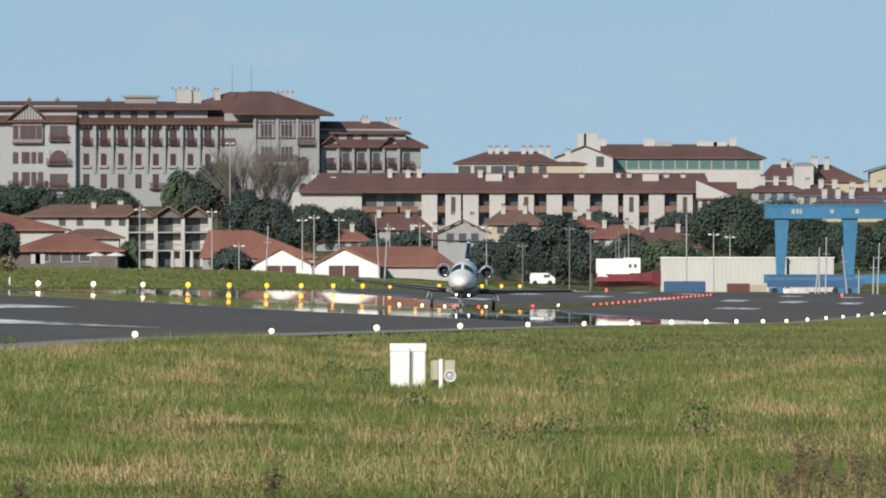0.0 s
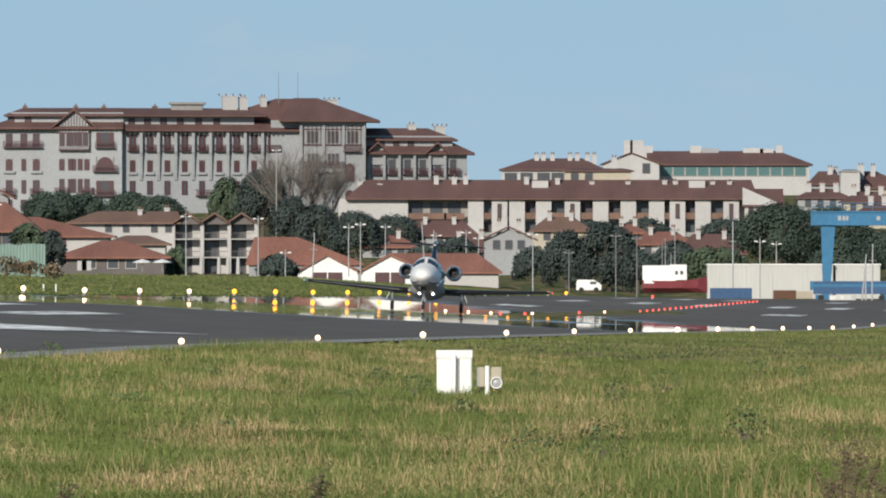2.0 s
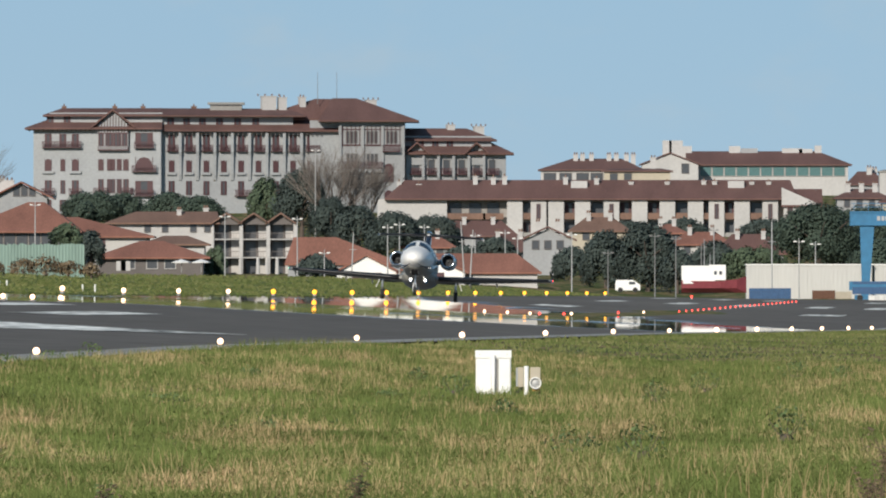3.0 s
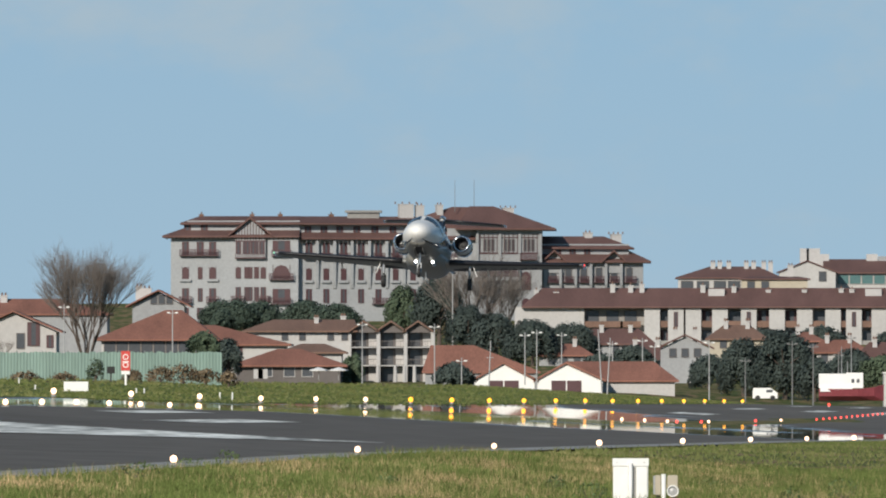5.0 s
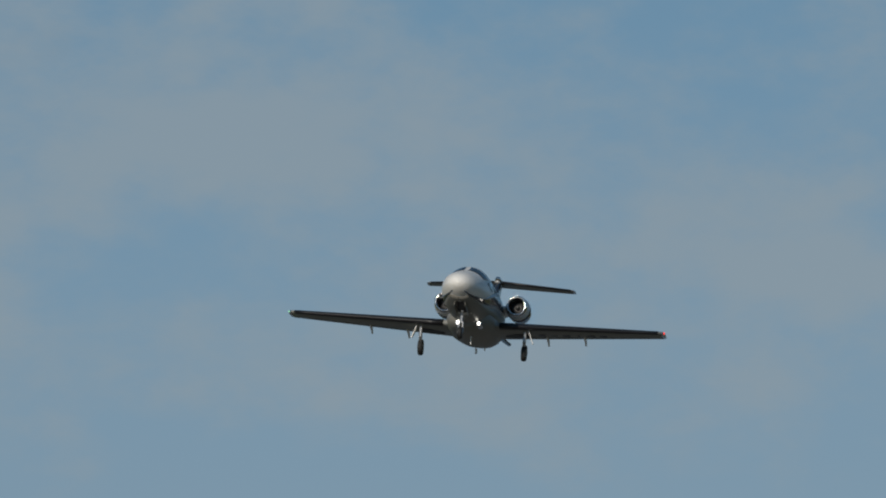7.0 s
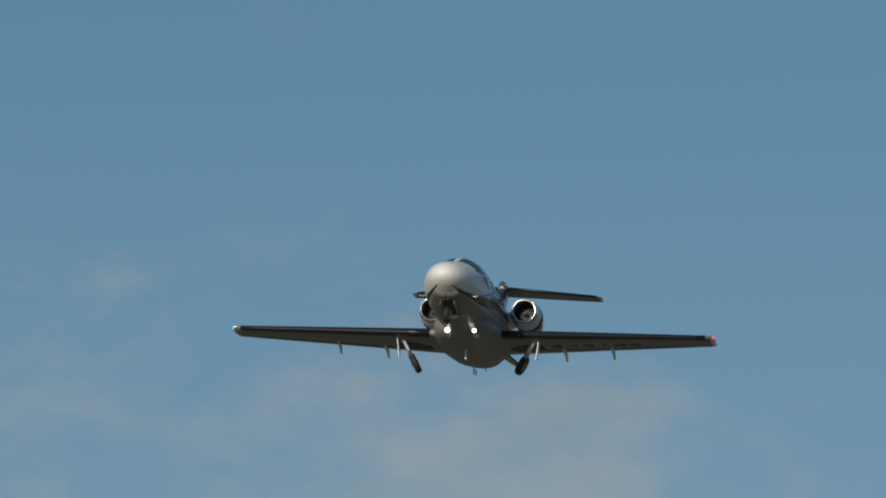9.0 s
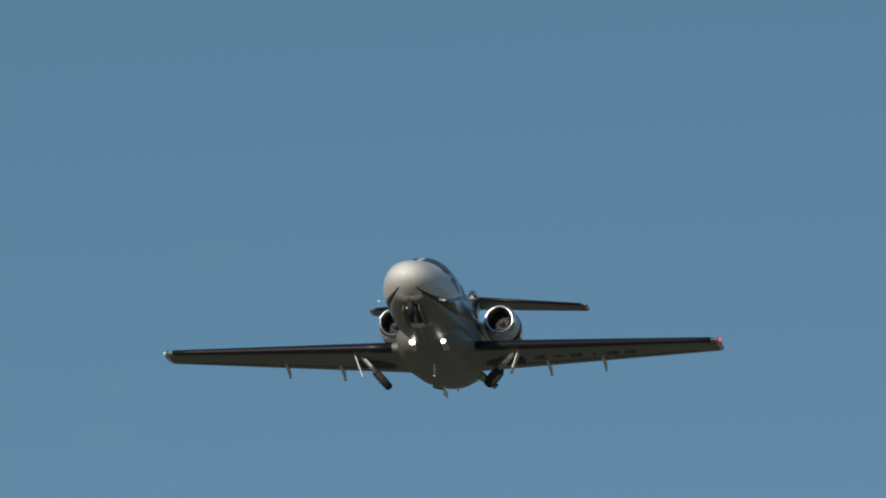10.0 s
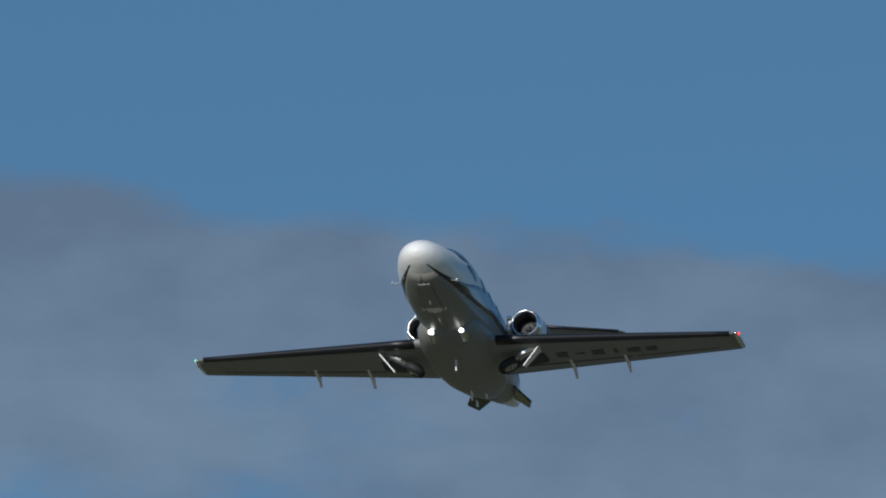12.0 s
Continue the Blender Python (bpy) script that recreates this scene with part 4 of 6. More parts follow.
def lower_town():
    y = 2000
    building("long_white_house", "long white house with brown tiled roof and small windows", -54.741, -41.185, 2000, 9, 4, 10.941, 12.422, "hip", hip=(4, 0.5), tile=TILE_B, over=0.8,
             wins=[(across(p, 2000), 9.756, 0.7, 0.9, "dark") for p in (110, 141, 191, 216)], chims=[(-45.852, 3, 0.6, 0.6), (-42.37, 5, 0.7, 0.5)])
    building("lean_to_house", "white house under a brown tiled lean-to roof", -49.824, -42.159, 1985, 8, 4, 8.096, 9.202, "hip", hip=(3, 3), tile=TILE_B, over=0.7)
    # house of three gables with deep dark balconies between white party walls
    root = tagged(new("three_gabled_house"), "three-gabled house with white party walls and dark timber balconies", "building")
    zb = 3.978
    root.location = (-41.333, 2000, zb)
    w = 48 * 2000 / 27000
    H = 10.793 - zb
    part("back_wall", boxes((0, 3 * w, 1.8, 10, -1, H)), TIMBER, root, "dark recessed wall")
    for i in range(4):
        part("party_wall", boxes((i * w - 0.12, i * w + 0.12 + (0.25 if i else 0), -0.6, 2, -1, H)), STUCCO, root)
    for i in range(3):
        x = i * w
        bm = bmesh.new()
        prism(bm, [(x - 0.25, H - 0.1), (x + w / 2, H + 1.25), (x + w + 0.25, H - 0.1), (x + w + 0.25, H + 0.12), (x + w / 2, H + 1.5), (x - 0.25, H + 0.12)], "y", -1.2, 10)
        part("gable_roof", bm, TILE_B, root, "brown tiled roof")
        part("gable_infill", prism(bmesh.new(), [(x, H - 0.1), (x + w, H - 0.1), (x + w / 2, H + 1.2)], "y", -0.3, 1.9), TIMBER, root)
        for z in (2.3, 4.7):
            part("balcony_floor", boxes((x + 0.15, x + w - 0.15, -0.5, 1.9, z, z + 0.14)), STUCCO, root)
            part("balcony_rail", boxes((x + 0.15, x + w - 0.15, -0.5, -0.42, z + 0.85, z + 0.93), *[(x + 0.3 + 0.3 * k, x + 0.34 + 0.3 * k, -0.48, -0.44, z + 0.1, z + 0.9) for k in range(10)]), TIMBER, root)
        for z in (0.1, 2.5, 4.9):
            window(root, x + w * 0.38, 1.8, z, 1.3, 1.9, "dark")
            part("side_panel", boxes((x + w * 0.66, x + w * 0.95, 1.55, 1.8, z, z + 2.1)), STUCCO, root)
    for px in (350, 381, 397, 415):
        part("pale_column", tube(bmesh.new(), [(across(px - 75, 2000) - root.location.x, -2.5, -1), (across(px - 75, 2000) - root.location.x, -2.5, 2.4)], 0.33, 0.2, 7), STUCCO, root)
    # red-roofed restaurant and the big roof behind it
    building("red_roof_house", "low house with broad red tiled roof and glazed veranda", -72.52, -58.364, 1960, 14, 4, 9.677, 13.452, "hip", hip=(9, 5), tile=TILE, over=1.0, wall=STUCCO,
             wins=[(across(-200 + 22 * i, 1960), 7.644, 1.35, 1.7, "dark") for i in range(7)])
    building("red_roof_wing", "wing with broad red tiled roof", -61.581, -49.031, 1966, 12, 4, 9.059, 11.539, "hip", hip=(1, 10), tile=TILE, over=0.8, wins=[(-55.014, 7.745, 0.8, 0.9, "red")])
    building("restaurant", "low restaurant with hipped red roof and open terrace", -54.326, -41.173, 1930, 10, 3.4, 6.274, 8.347, "hip", hip=(6, 6), tile=TILE, over=0.9, wall=TIMBER,
             wins=[(across(p, 1930), 4.845, 1.3, 1.1, "plain") for p in (78, 118, 150)])
    for px in (58, 66):
        tagged(link("garden_screen", boxes((-0.6, 0.6, -0.1, 0.1, 0, 1.2)), STUCCO, None, (across(px + 5, 1925), 1925, 4.553)), "pale garden screen before the restaurant", "screen")
    for k, px in enumerate((170, 205)):
        c = tagged(new("garden_parasol"), "closed pale parasol on a terrace", "parasol", "parasols")
        c.location = (across(px, 1925), 1925, 4.339)
        part("pole", tube(bmesh.new(), [(0, 0, 0), (0, 0, 1.5)], 0.04, 0.04), POLE, c)
        bm = bmesh.new()
        lathe(bm, [(1.2, 1.2), (1.3, 1.2), (1.65, 0.1)], "z", 8)
        part("canopy", bm, WHITE, c)
    building("gable_cottage", "white cottage with broad gable and red roof", -86.556, -75.93, 1900, 10, 3.4, 10.433, 13.037, "gable", "y", 0.8, tile=TILE,
             wins=((-80.363, 8.322, 0.9, 1.8, "dark"), (-78.744, 8.674, 1.4, 2.8, "red"), (-76.704, 8.463, 0.7, 1.4, "red")))
    building("half_timbered_house", "half-timbered gabled house with red roof", -71.674, -64.689, 2050, 10, 5, 14.5, 16.702, "gable", "y", 0.9, tile=TILE, wall=STUCCO_G,
             wins=[(across(-122 + 14 * i, 2050), 14.804, 0.75, 1.1, "dark") for i in range(3)], chims=[(-70.915, 4, 0.9, 0.8), (-69.852, 4, 1.2, 0.5)])
    building("long_red_house", "long house with red tiled roof", -93.63, -73.259, 2000, 10, 4, 13.163, 15.163, "hip", hip=(4, 7), tile=TILE, wall=STUCCO_G, chims=[(-86.963, 4, 0.9, 0.7)])
    building("white_terrace_house", "white flat-topped house with railing", -104.43, -86.978, 1898, 10, 3.4, 12.333, 12.615, "hip", hip=(1, 1), over=0.15, tile=STUCCO,
             wins=[(across(-580 + 26 * i, 1900), 9.096, 1.3, 1.9, "dark") for i in range(4)])
    building("dark_gabled_house", "house with dark gabled roof", -111.915, -99.387, 2050, 10, 5, 15.411, 17.993, "gable", "y", 0.8, tile=TILE_D, wall=STUCCO_G, wins=[(-104.322, 14.652, 3, 1.1, "dark")])
    # boat sheds with white gables
    for k, (p0, p1, pa) in enumerate(((446, 552, 497), (556, 672, 608))):
        zs = 2.933
        rt = tagged(new("boat_shed"), "boat shed with white gable, oxblood doors and long red roof", "building", "boat sheds")
        rt.location = (across(p0, 1800), 1800, zs)
        W = (p1 - p0) * 1800 / 27000
        h = 4.2 - zs
        top = 6.133 - zs
        a = (pa - p0) * 1800 / 27000
        part("wall", prism(bmesh.new(), [(0, -1), (W, -1), (W, h), (a, top), (0, h)], "y", 0, 8), WHITE, rt, "white rendered gable wall")
        part("roof", prism(bmesh.new(), [(-0.4, h - 0.2), (a, top), (W + 0.4, h - 0.2), (W + 0.4, h + 0.1), (a, top + 0.28), (-0.4, h + 0.1)], "y", -0.35, 8), TILE, rt)
        for dx in (-0.9, 0.95):
            window(rt, a + dx, 0, 0.0, 1.5, 1.15, "red")
            part("shed_door", boxes((a + dx - 0.75, a + dx + 0.75, -0.09, 0.0, -0.2, 1.15)), OXBLOOD, rt, "oxblood door")
    building("long_shed", "long low shed with red tiled roof", -11.793, 1.084, 1809, 9, 2.9, 4.233, 6.47, "hip", hip=(0.5, 3), tile=TILE, over=0.5)
    building("tile_shed", "low shed with red tiled roof", -28.709, -15.348, 1822, 8, 2.9, 5.283, 8.435, "hip", hip=(1, 8), tile=TILE, over=0.4, wall=STUCCO_G)
    # small houses among the trees below the terrace
    for p0, p1, e, rr, yy, ax, wl, tl in ((632, 760, 405, 378, 2150, "x", STUCCO_G, TILE_D), (700, 800, 432, 405, 2000, "x", STUCCO_G, TILE_D), (775, 862, 412, 388, 1980, "y", STUCCO_G, TILE_D), (862, 958, 396, 372, 2080, "x", CREAM, TILE_B),
                                          (1040, 1140, 420, 398, 2100, "x", STUCCO, TILE), (1120, 1235, 436, 402, 2060, "x", STUCCO, TILE_D), (560, 650, 425, 405, 2100, "x", STUCCO_G, TILE), (1000, 1060, 400, 384, 2160, "x", STUCCO, TILE)):
        building("small_house", "small house with red tiled roof among trees", across(p0, yy), across(p1, yy), yy, 8, table(yy, Z_TOWN), height(e, yy), height(rr, yy), "gable" if ax == "y" else "hip", ax, 0.6, hip=(2.5, 2.5), wall=wl, tile=tl,
                 wins=[(across(p0 + (p1 - p0) * f, yy), height(e + 16, yy), 0.8, 1.0, "dark") for f in (0.25, 0.5, 0.75)], chims=[(across(p0 + (p1 - p0) * f, yy), 3, 0.6, 0.9) for f in (0.3, 0.7)])


lower_town()


# ---- the boatyard ----
def boatyard():
    zs = 1.098
    for k, (p0, p1) in enumerate(((1170, 1392), (1396, 1476))):
        sh = tagged(new("boatyard_shed"), "long low white clad boatyard shed", "shed", "boatyard sheds")
        sh.location = (across(p0, 1750), 1750 + k, zs)
        W, H = (p1 - p0) * 1750 / 27000, 4.987 - zs
        bm = bmesh.new()
        for i in range(int(W / 0.5)):
            box(bm, 0.5 * i, 0.5 * i + 0.46, 0, 0.1, -0.5, H)
        part("cladding", bm, METAL_SHED, sh)
        part("body", boxes((0, W, 0.06, 8, -0.5, H - 0.02)), METAL_SHED, sh)
        part("roof_edge", boxes((-0.1, W + 0.1, -0.1, 8.1, H - 0.02, H + 0.12)), WHITE, sh)
    # blue travelling crane
    cr = tagged(new("gantry_crane"), "tall blue steel gantry crane on the quay", "crane")
    cz = 0.689
    cr.location = (35.952, 1700, cz)
    s = 1700 / 27000
    H0, H1 = 9.315 - cz, 10.889 - cz
    part("girder", boxes((0, 26, 0, 1.4, H0, H1), (-0.1, 26, -0.12, 0.02, H1 - 0.15, H1), (-0.1, 26, -0.12, 0.02, H0, H0 + 0.15)), CRANE, cr, "blue box girder")
    part("girder", boxes((0, 26, 6, 7.4, H0, H1)), CRANE, cr, "blue box girder")
    part("end_tie", boxes((0.2, 1.2, 1.4, 6, H0 + 0.3, H1 - 0.3)), CRANE, cr)
    for x, w in ((1.0, 1.2), (8.6, 1.3)):
        for yy in (0.2, 6.2):
            bm = bmesh.new()
            prism(bm, [(x + (1.4 if x < 5 and yy > 1 else 0), H0), (x + w + 0.4, H0), (x + w - 0.2, 0.8), (x + 0.25, 0.8)], "y", yy, yy + 1)
            part("leg", bm, CRANE, cr)
        part("bogie", boxes((x - 0.6, x + w + 0.6, 0, 1.4, -0.2, 0.9), (x - 0.2, x + 0.4, -0.15, 1.5, -0.4, 0.3)), CRANE, cr)
    part("sill_beam", boxes((-0.2, 26, 0.3, 1.2, 1.4, 2.4)), CRANE, cr)
    for i in range(14):
        u = 0.3 + i * 1.6
        part("rail_post", boxes((u, u + 0.05, 0, 0.05, H1, H1 + 0.9)), CRANE, cr)
    part("hand_rail", boxes((0, 24, 0, 0.06, H1 + 0.86, H1 + 0.92), (0, 24, 0, 0.05, H1 + 0.45, H1 + 0.5)), CRANE, cr)
    for u, w, h in ((2.9, 0.35, 0.5), (3.4, 0.3, 0.5), (3.8, 0.25, 0.5), (7.2, 0.4, 0.45), (10.0, 0.4, 0.5)):
        part("mark_bar", boxes((u, u + w, -0.02, 0.02, (H0 + H1) / 2 - h / 2, (H0 + H1) / 2 + h / 2)), POLE, cr, "pale bar of painted writing")
    # trawler hull on the hard
    b = tagged(new("fishing_boat"), "white and red fishing boat laid up ashore", "boat")
    bz = 1.824
    b.location = (16.963, 1690, bz)
    L = 115 * 1690 / 27000
    bm = bmesh.new()
    rings = []
    for u, w, sh in ((0, 1.1, 1.35), (0.2, 1.4, 1.3), (0.6, 1.4, 1.3), (0.85, 0.9, 1.5), (1.0, 0.06, 1.8)):
        rings.append([bm.verts.new((u * L, q * w, z)) for q, z in ((-1, sh), (-0.85, 0.5), (-0.2, 0), (0.2, 0), (0.85, 0.5), (1, sh))])
    part("hull", skin(bm, rings), REDPAINT, b, "dark red hull")
    part("topsides", boxes((0.02 * L, 0.52 * L, -1.3, 1.3, 1.0, 1.5)), WHITE, b)
    part("superstructure", boxes((0.0, 0.45 * L, -1.15, 1.2, 1.4, 3.0), (0.42 * L, 0.68 * L, -1.1, 1.1, 1.4, 3.1)), WHITE, b, "white superstructure")
    for u in (0.5, 0.58):
        part("porthole", boxes((u * L, u * L + 0.3, -1.16, -1.1, 2.0, 2.4)), GLASS_D, b)
    for x, h in ((0.35 * L, 6.0), (0.5 * L, 7.0), (0.44 * L, 4.4)):
        part("mast", tube(bmesh.new(), [(x, 0, 3), (x, 0, h)], 0.05, 0.03, 5), POLE, b)
    for p0, p1, top, yy, m_, nm, lb in ((1175, 1249, 498, 1640, BLUE, "skip_container", "dark blue steel skip container"), (1287, 1327, 502, 1645, RUST, "rusty_container", "brown rusty steel container on the quay"),
                                       (1328, 1356, 504, 1640, CREAM, "timber_stack", "stack of pale timber")):
        bm = boxes((0, (p1 - p0) * yy / 27000, 0, 2.2, 0, height(top, yy) - height(517, yy)))
        for i in range(8):
            u = (p1 - p0) * yy / 27000 * (i + 0.3) / 8
            box(bm, u, u + 0.12, -0.06, 0, 0.05, height(top, yy) - height(517, yy) - 0.05)
        tagged(link(nm, bm, m_, None, (across(p0, yy), yy, height(517, yy))), lb, "container")
    # boat trailer and laid-up dinghies below the crane
    tr = tagged(new("boat_trailer"), "blue boat trailer loaded with small craft", "trailer")
    tr.location = (35.716, 1680, 0.956)
    part("bed", boxes((0, 10.5, 0, 2, 0.7, 1.5), (0, 10.5, -0.05, 0.05, 1.8, 2.1)), BLUE, tr)
    for x in (0.8, 2.2, 7.5, 9):
        part("wheel", lathe(bmesh.new(), [(-0.1, 0.35), (0.25, 0.35)], "y", 12, at=(x, 0, 0.3)), TYRE, tr)
    for px in (1398, 1412):
        bm = bmesh.new()
        rings = [[bm.verts.new((u, q * w, z * 0.8)) for q, z in ((-1, 0.8), (-0.6, 0.1), (0.6, 0.1), (1, 0.8))] for u, w in ((0, 0.5), (0.7, 0.7), (1.5, 0.5), (2.0, 0.05))]
        tagged(link("dinghy", skin(bm, rings), WHITE, None, (across(px - 12, 1670), 1670, 0.901)), "small white dinghy on the hard", "boat", "dinghies")
    for px, top, lean in ((1443, 438, 0.5), (1450, 450, 0), (1461, 420, 0.1), (1500, 440, -0.6), (1520, 478, 0), (1545, 455, 0.1), (1553, 430, 0.2), (1215, 380, 0), (470, 400, 0.3), (672, 380, -0.5), (680, 395, 0.4)):
        yy = 1660 if px > 900 else 1780
        zb = height(520 if px > 1300 else 500, yy)
        h = height(top, yy) - zb
        m = tagged(new("sailboat_mast"), "pale aluminium sailboat mast with rigging", "mast", "masts")
        m.location = (across(px, yy), yy, zb)
        part("spar", tube(bmesh.new(), [(0, 0, -0.3), (lean, 0, h)], 0.1, 0.06, 6), POLE, m)
        part("crosstree", boxes((lean * 0.7 - 0.4, lean * 0.7 + 0.4, -0.03, 0.03, h * 0.7, h * 0.7 + 0.06)), POLE, m)
    for px, w in ((938, 44),):
        v = tagged(new("parked_van"), "white van parked beyond the runway end", "vehicle", "parked vans")
        v.location = (across(px, 1690), 1690, height(505 if px < 1300 else 520, 1690))
        W = w * 1690 / 27000
        part("body", prism(bmesh.new(), [(0, 0.2), (W, 0.2), (W, 0.8), (W * 0.85, 1.1), (W * 0.7, 1.35), (0.1, 1.35), (0, 1.0)], "y", 0, 1.6), WHITE, v)
        for u in (0.2, 0.8):
            part("wheel", lathe(bmesh.new(), [(-0.05, 0.28), (0.15, 0.28)], "y", 10, at=(W * u, 0, 0.25)), TYRE, v)
        part("side_window", boxes((W * 0.55, W * 0.8, -0.02, 0.02, 0.85, 1.15)), GLASS_D, v)


boatyard()


# ---- street furniture ----
def lamp_posts():
    for px, top, base, d, dark in ((247, 366, 474, 1760, 0), (407, 250, 405, 2150, 0), (535, 385, 455, 1760, 0), (556, 380, 490, 1740, 0), (600, 385, 440, 1900, 0), (743, 395, 440, 1900, 0), (861, 398, 505, 1740, 0), (925, 430, 510, 1730, 1),
                                   (1008, 400, 505, 1730, 1), (1045, 405, 500, 1750, 1), (1112, 390, 450, 1900, 1), (1263, 410, 515, 1720, 0), (1292, 415, 455, 1850, 0), (423, 430, 490, 1700, 0), (-281, 335, 420, 1750, 0), (-89, 345, 420, 1750, 0), (375, 370, 480, 1750, 0), (1090, 420, 470, 1800, 1), (690, 400, 450, 1850, 0), (765, 405, 450, 1850, 0)):
        p = tagged(new("street_lamp"), "tall slender street lamp post", "lamp post", "street lamps")
        zb = height(base, d)
        h = height(top, d) - zb
        p.location = (across(px, d), d, zb)
        part("post", tube(bmesh.new(), [(0, 0, -1.5), (0, 0, h)], 0.09, 0.05, 6), POLE_D if dark else POLE, p)
        part("arm", boxes((-0.5, 0.5, -0.03, 0.03, h - 0.45, h - 0.39)), POLE_D if dark else POLE, p)
        for s in (-1, 1):
            part("lantern", boxes((s * 0.45 - 0.18, s * 0.45 + 0.18, -0.1, 0.1, h - 0.39, h - 0.27)), POLE_D if dark else WHITE, p)


lamp_posts()


# ---- trees ----
def crown_mesh(name, blobs, count, size, material, flat=0.8):
    """Leaf clumps scattered through a set of ellipsoids (x, y, z, rx, ry, rz), thicker towards their skins."""
    rng = np.random.default_rng(len(name) * 7 + count)
    vol = np.array([b[3] * b[4] * b[5] for b in blobs]) ** 0.7
    pick = rng.choice(len(blobs), count, p=vol / vol.sum())
    b = np.array(blobs)[pick]

    def unit(q):
        return q / np.linalg.norm(q, axis=1, keepdims=True)
    d = unit(rng.normal(size=(count, 3)))
    ctr = b[:, :3] + d * rng.uniform(0.3, 1.1, (count, 1)) ** 0.5 * b[:, 3:] + rng.normal(size=(count, 3)) * size * 0.7
    mid = np.array(blobs)[:, :3].mean(0)
    n = unit(d * 0.22 + unit(ctr - mid) * 0.8 + rng.normal(size=(count, 3)) * 0.3 + np.array((0, 0, 0.15)))
    a = unit(np.cross(n, rng.normal(size=(count, 3))))
    e = np.cross(n, a)
    s = size * rng.uniform(0.5, 1.3, (count, 1))
    v = np.stack([ctr + a * s, ctr + e * s * flat - a * 0.2 * s, ctr - a * s * 0.9, ctr - e * s * flat + a * 0.15 * s], 1).reshape(-1, 3).tolist()
    f = [(4 * i, 4 * i + 1, 4 * i + 2, 4 * i + 3) for i in range(count)]
    return mesh_from(name, v, f, material)


def tree(label, x, y, zb, zt, width, leaf, shape="round", count=1500, size=0.35, seed=0, name="tree", depth=None):
    rng = random.Random(seed + int(x * 10))
    h = zt - zb
    root = tagged(new(name), label, "tree" if name == "tree" else "shrub")
    root.location = (x, y, zb)
    bm = bmesh.new()
    top = h * (0.55 if shape != "shrub" else 0.3)
    tube(bm, [(0, 0, -1.0), (rng.uniform(-.1, .1) * width * 0.2, 0, top * 0.5), (0, 0, top)], 0.03 * h + 0.08, 0.015 * h + 0.04, 8)
    for k in range(6):
        a = 2 * math.pi * k / 6 + rng.random()
        r = width * 0.36
        tube(bm, [(0, 0, top * rng.uniform(0.55, 0.95)), (r * 0.5 * math.cos(a), r * 0.5 * math.sin(a), top * 1.05), (r * math.cos(a), r * math.sin(a), h * rng.uniform(0.6, 0.8))], 0.014 * h, 0.006 * h, 5)
    part("trunk", bm, BARK, root)
    blobs = []
    low = {"pine": 0.55, "round": 0.34, "shrub": 0.12}[shape]
    for k in range(46):
        u, v = rng.uniform(-1, 1), rng.uniform(-1, 1)
        dome = math.sqrt(max(0.0, 1 - 0.85 * u * u))
        rz = h * rng.uniform(0.12, 0.2)
        z = h * (low + (1 - low) * dome * (1 if k % 2 else rng.uniform(0.2, 1))) - rz
        blobs.append((u * width * 0.42, v * 0.3 * (depth or width), z, width * rng.uniform(0.1, 0.19), width * 0.16, rz))
    ob = new("crown", crown_mesh("crown", blobs, count, size, leaf))
    ob.parent = root
    return root


def bare_tree(label, x, y, zb, zt, width, seed=1, levels=5):
    rng = random.Random(seed)
    root = tagged(new("bare_tree"), label, "tree")
    root.location = (x, y, zb)
    h = zt - zb
    bm = bmesh.new()
    tb = bmesh.new()

    def grow(p, d, ln, r, lv):
        q = p + d * ln
        m = p + d * ln * 0.5 + Vector((rng.uniform(-.06, .06), rng.uniform(-.06, .06), 0)) * ln
        tube(bm if lv > 2 else tb, [p, m, q], r, r * 0.62, 6 if lv > 2 else 3)
        if lv == 0:
            return
        for k in range(4 if lv > 1 else 3):
            a = rng.uniform(0, 2 * math.pi)
            t = rng.uniform(0.2, 0.52)
            nd = (d + t * Vector((math.cos(a), math.sin(a), rng.uniform(0.0, 0.5)))).normalized()
            grow(p + (q - p) * rng.uniform(0.45, 1.0), nd, ln * rng.uniform(0.62, 0.82), r * 0.58, lv - 1)
    for k in range(8):
        a = 2 * math.pi * k / 8 + rng.random()
        grow(Vector((0.3 * math.cos(a), 0.3 * math.sin(a), -0.5)), Vector((0.5 * math.cos(a) * width / h, 0.4 * math.sin(a), 1)).normalized(), h * 0.38, 0.0085 * h, levels - 1)
    part("trunk", bm, BARK, root)
    tagged(part("twig_mass", tb, TWIG, root, "fine bare twigs"), kind="stuff")
    return root


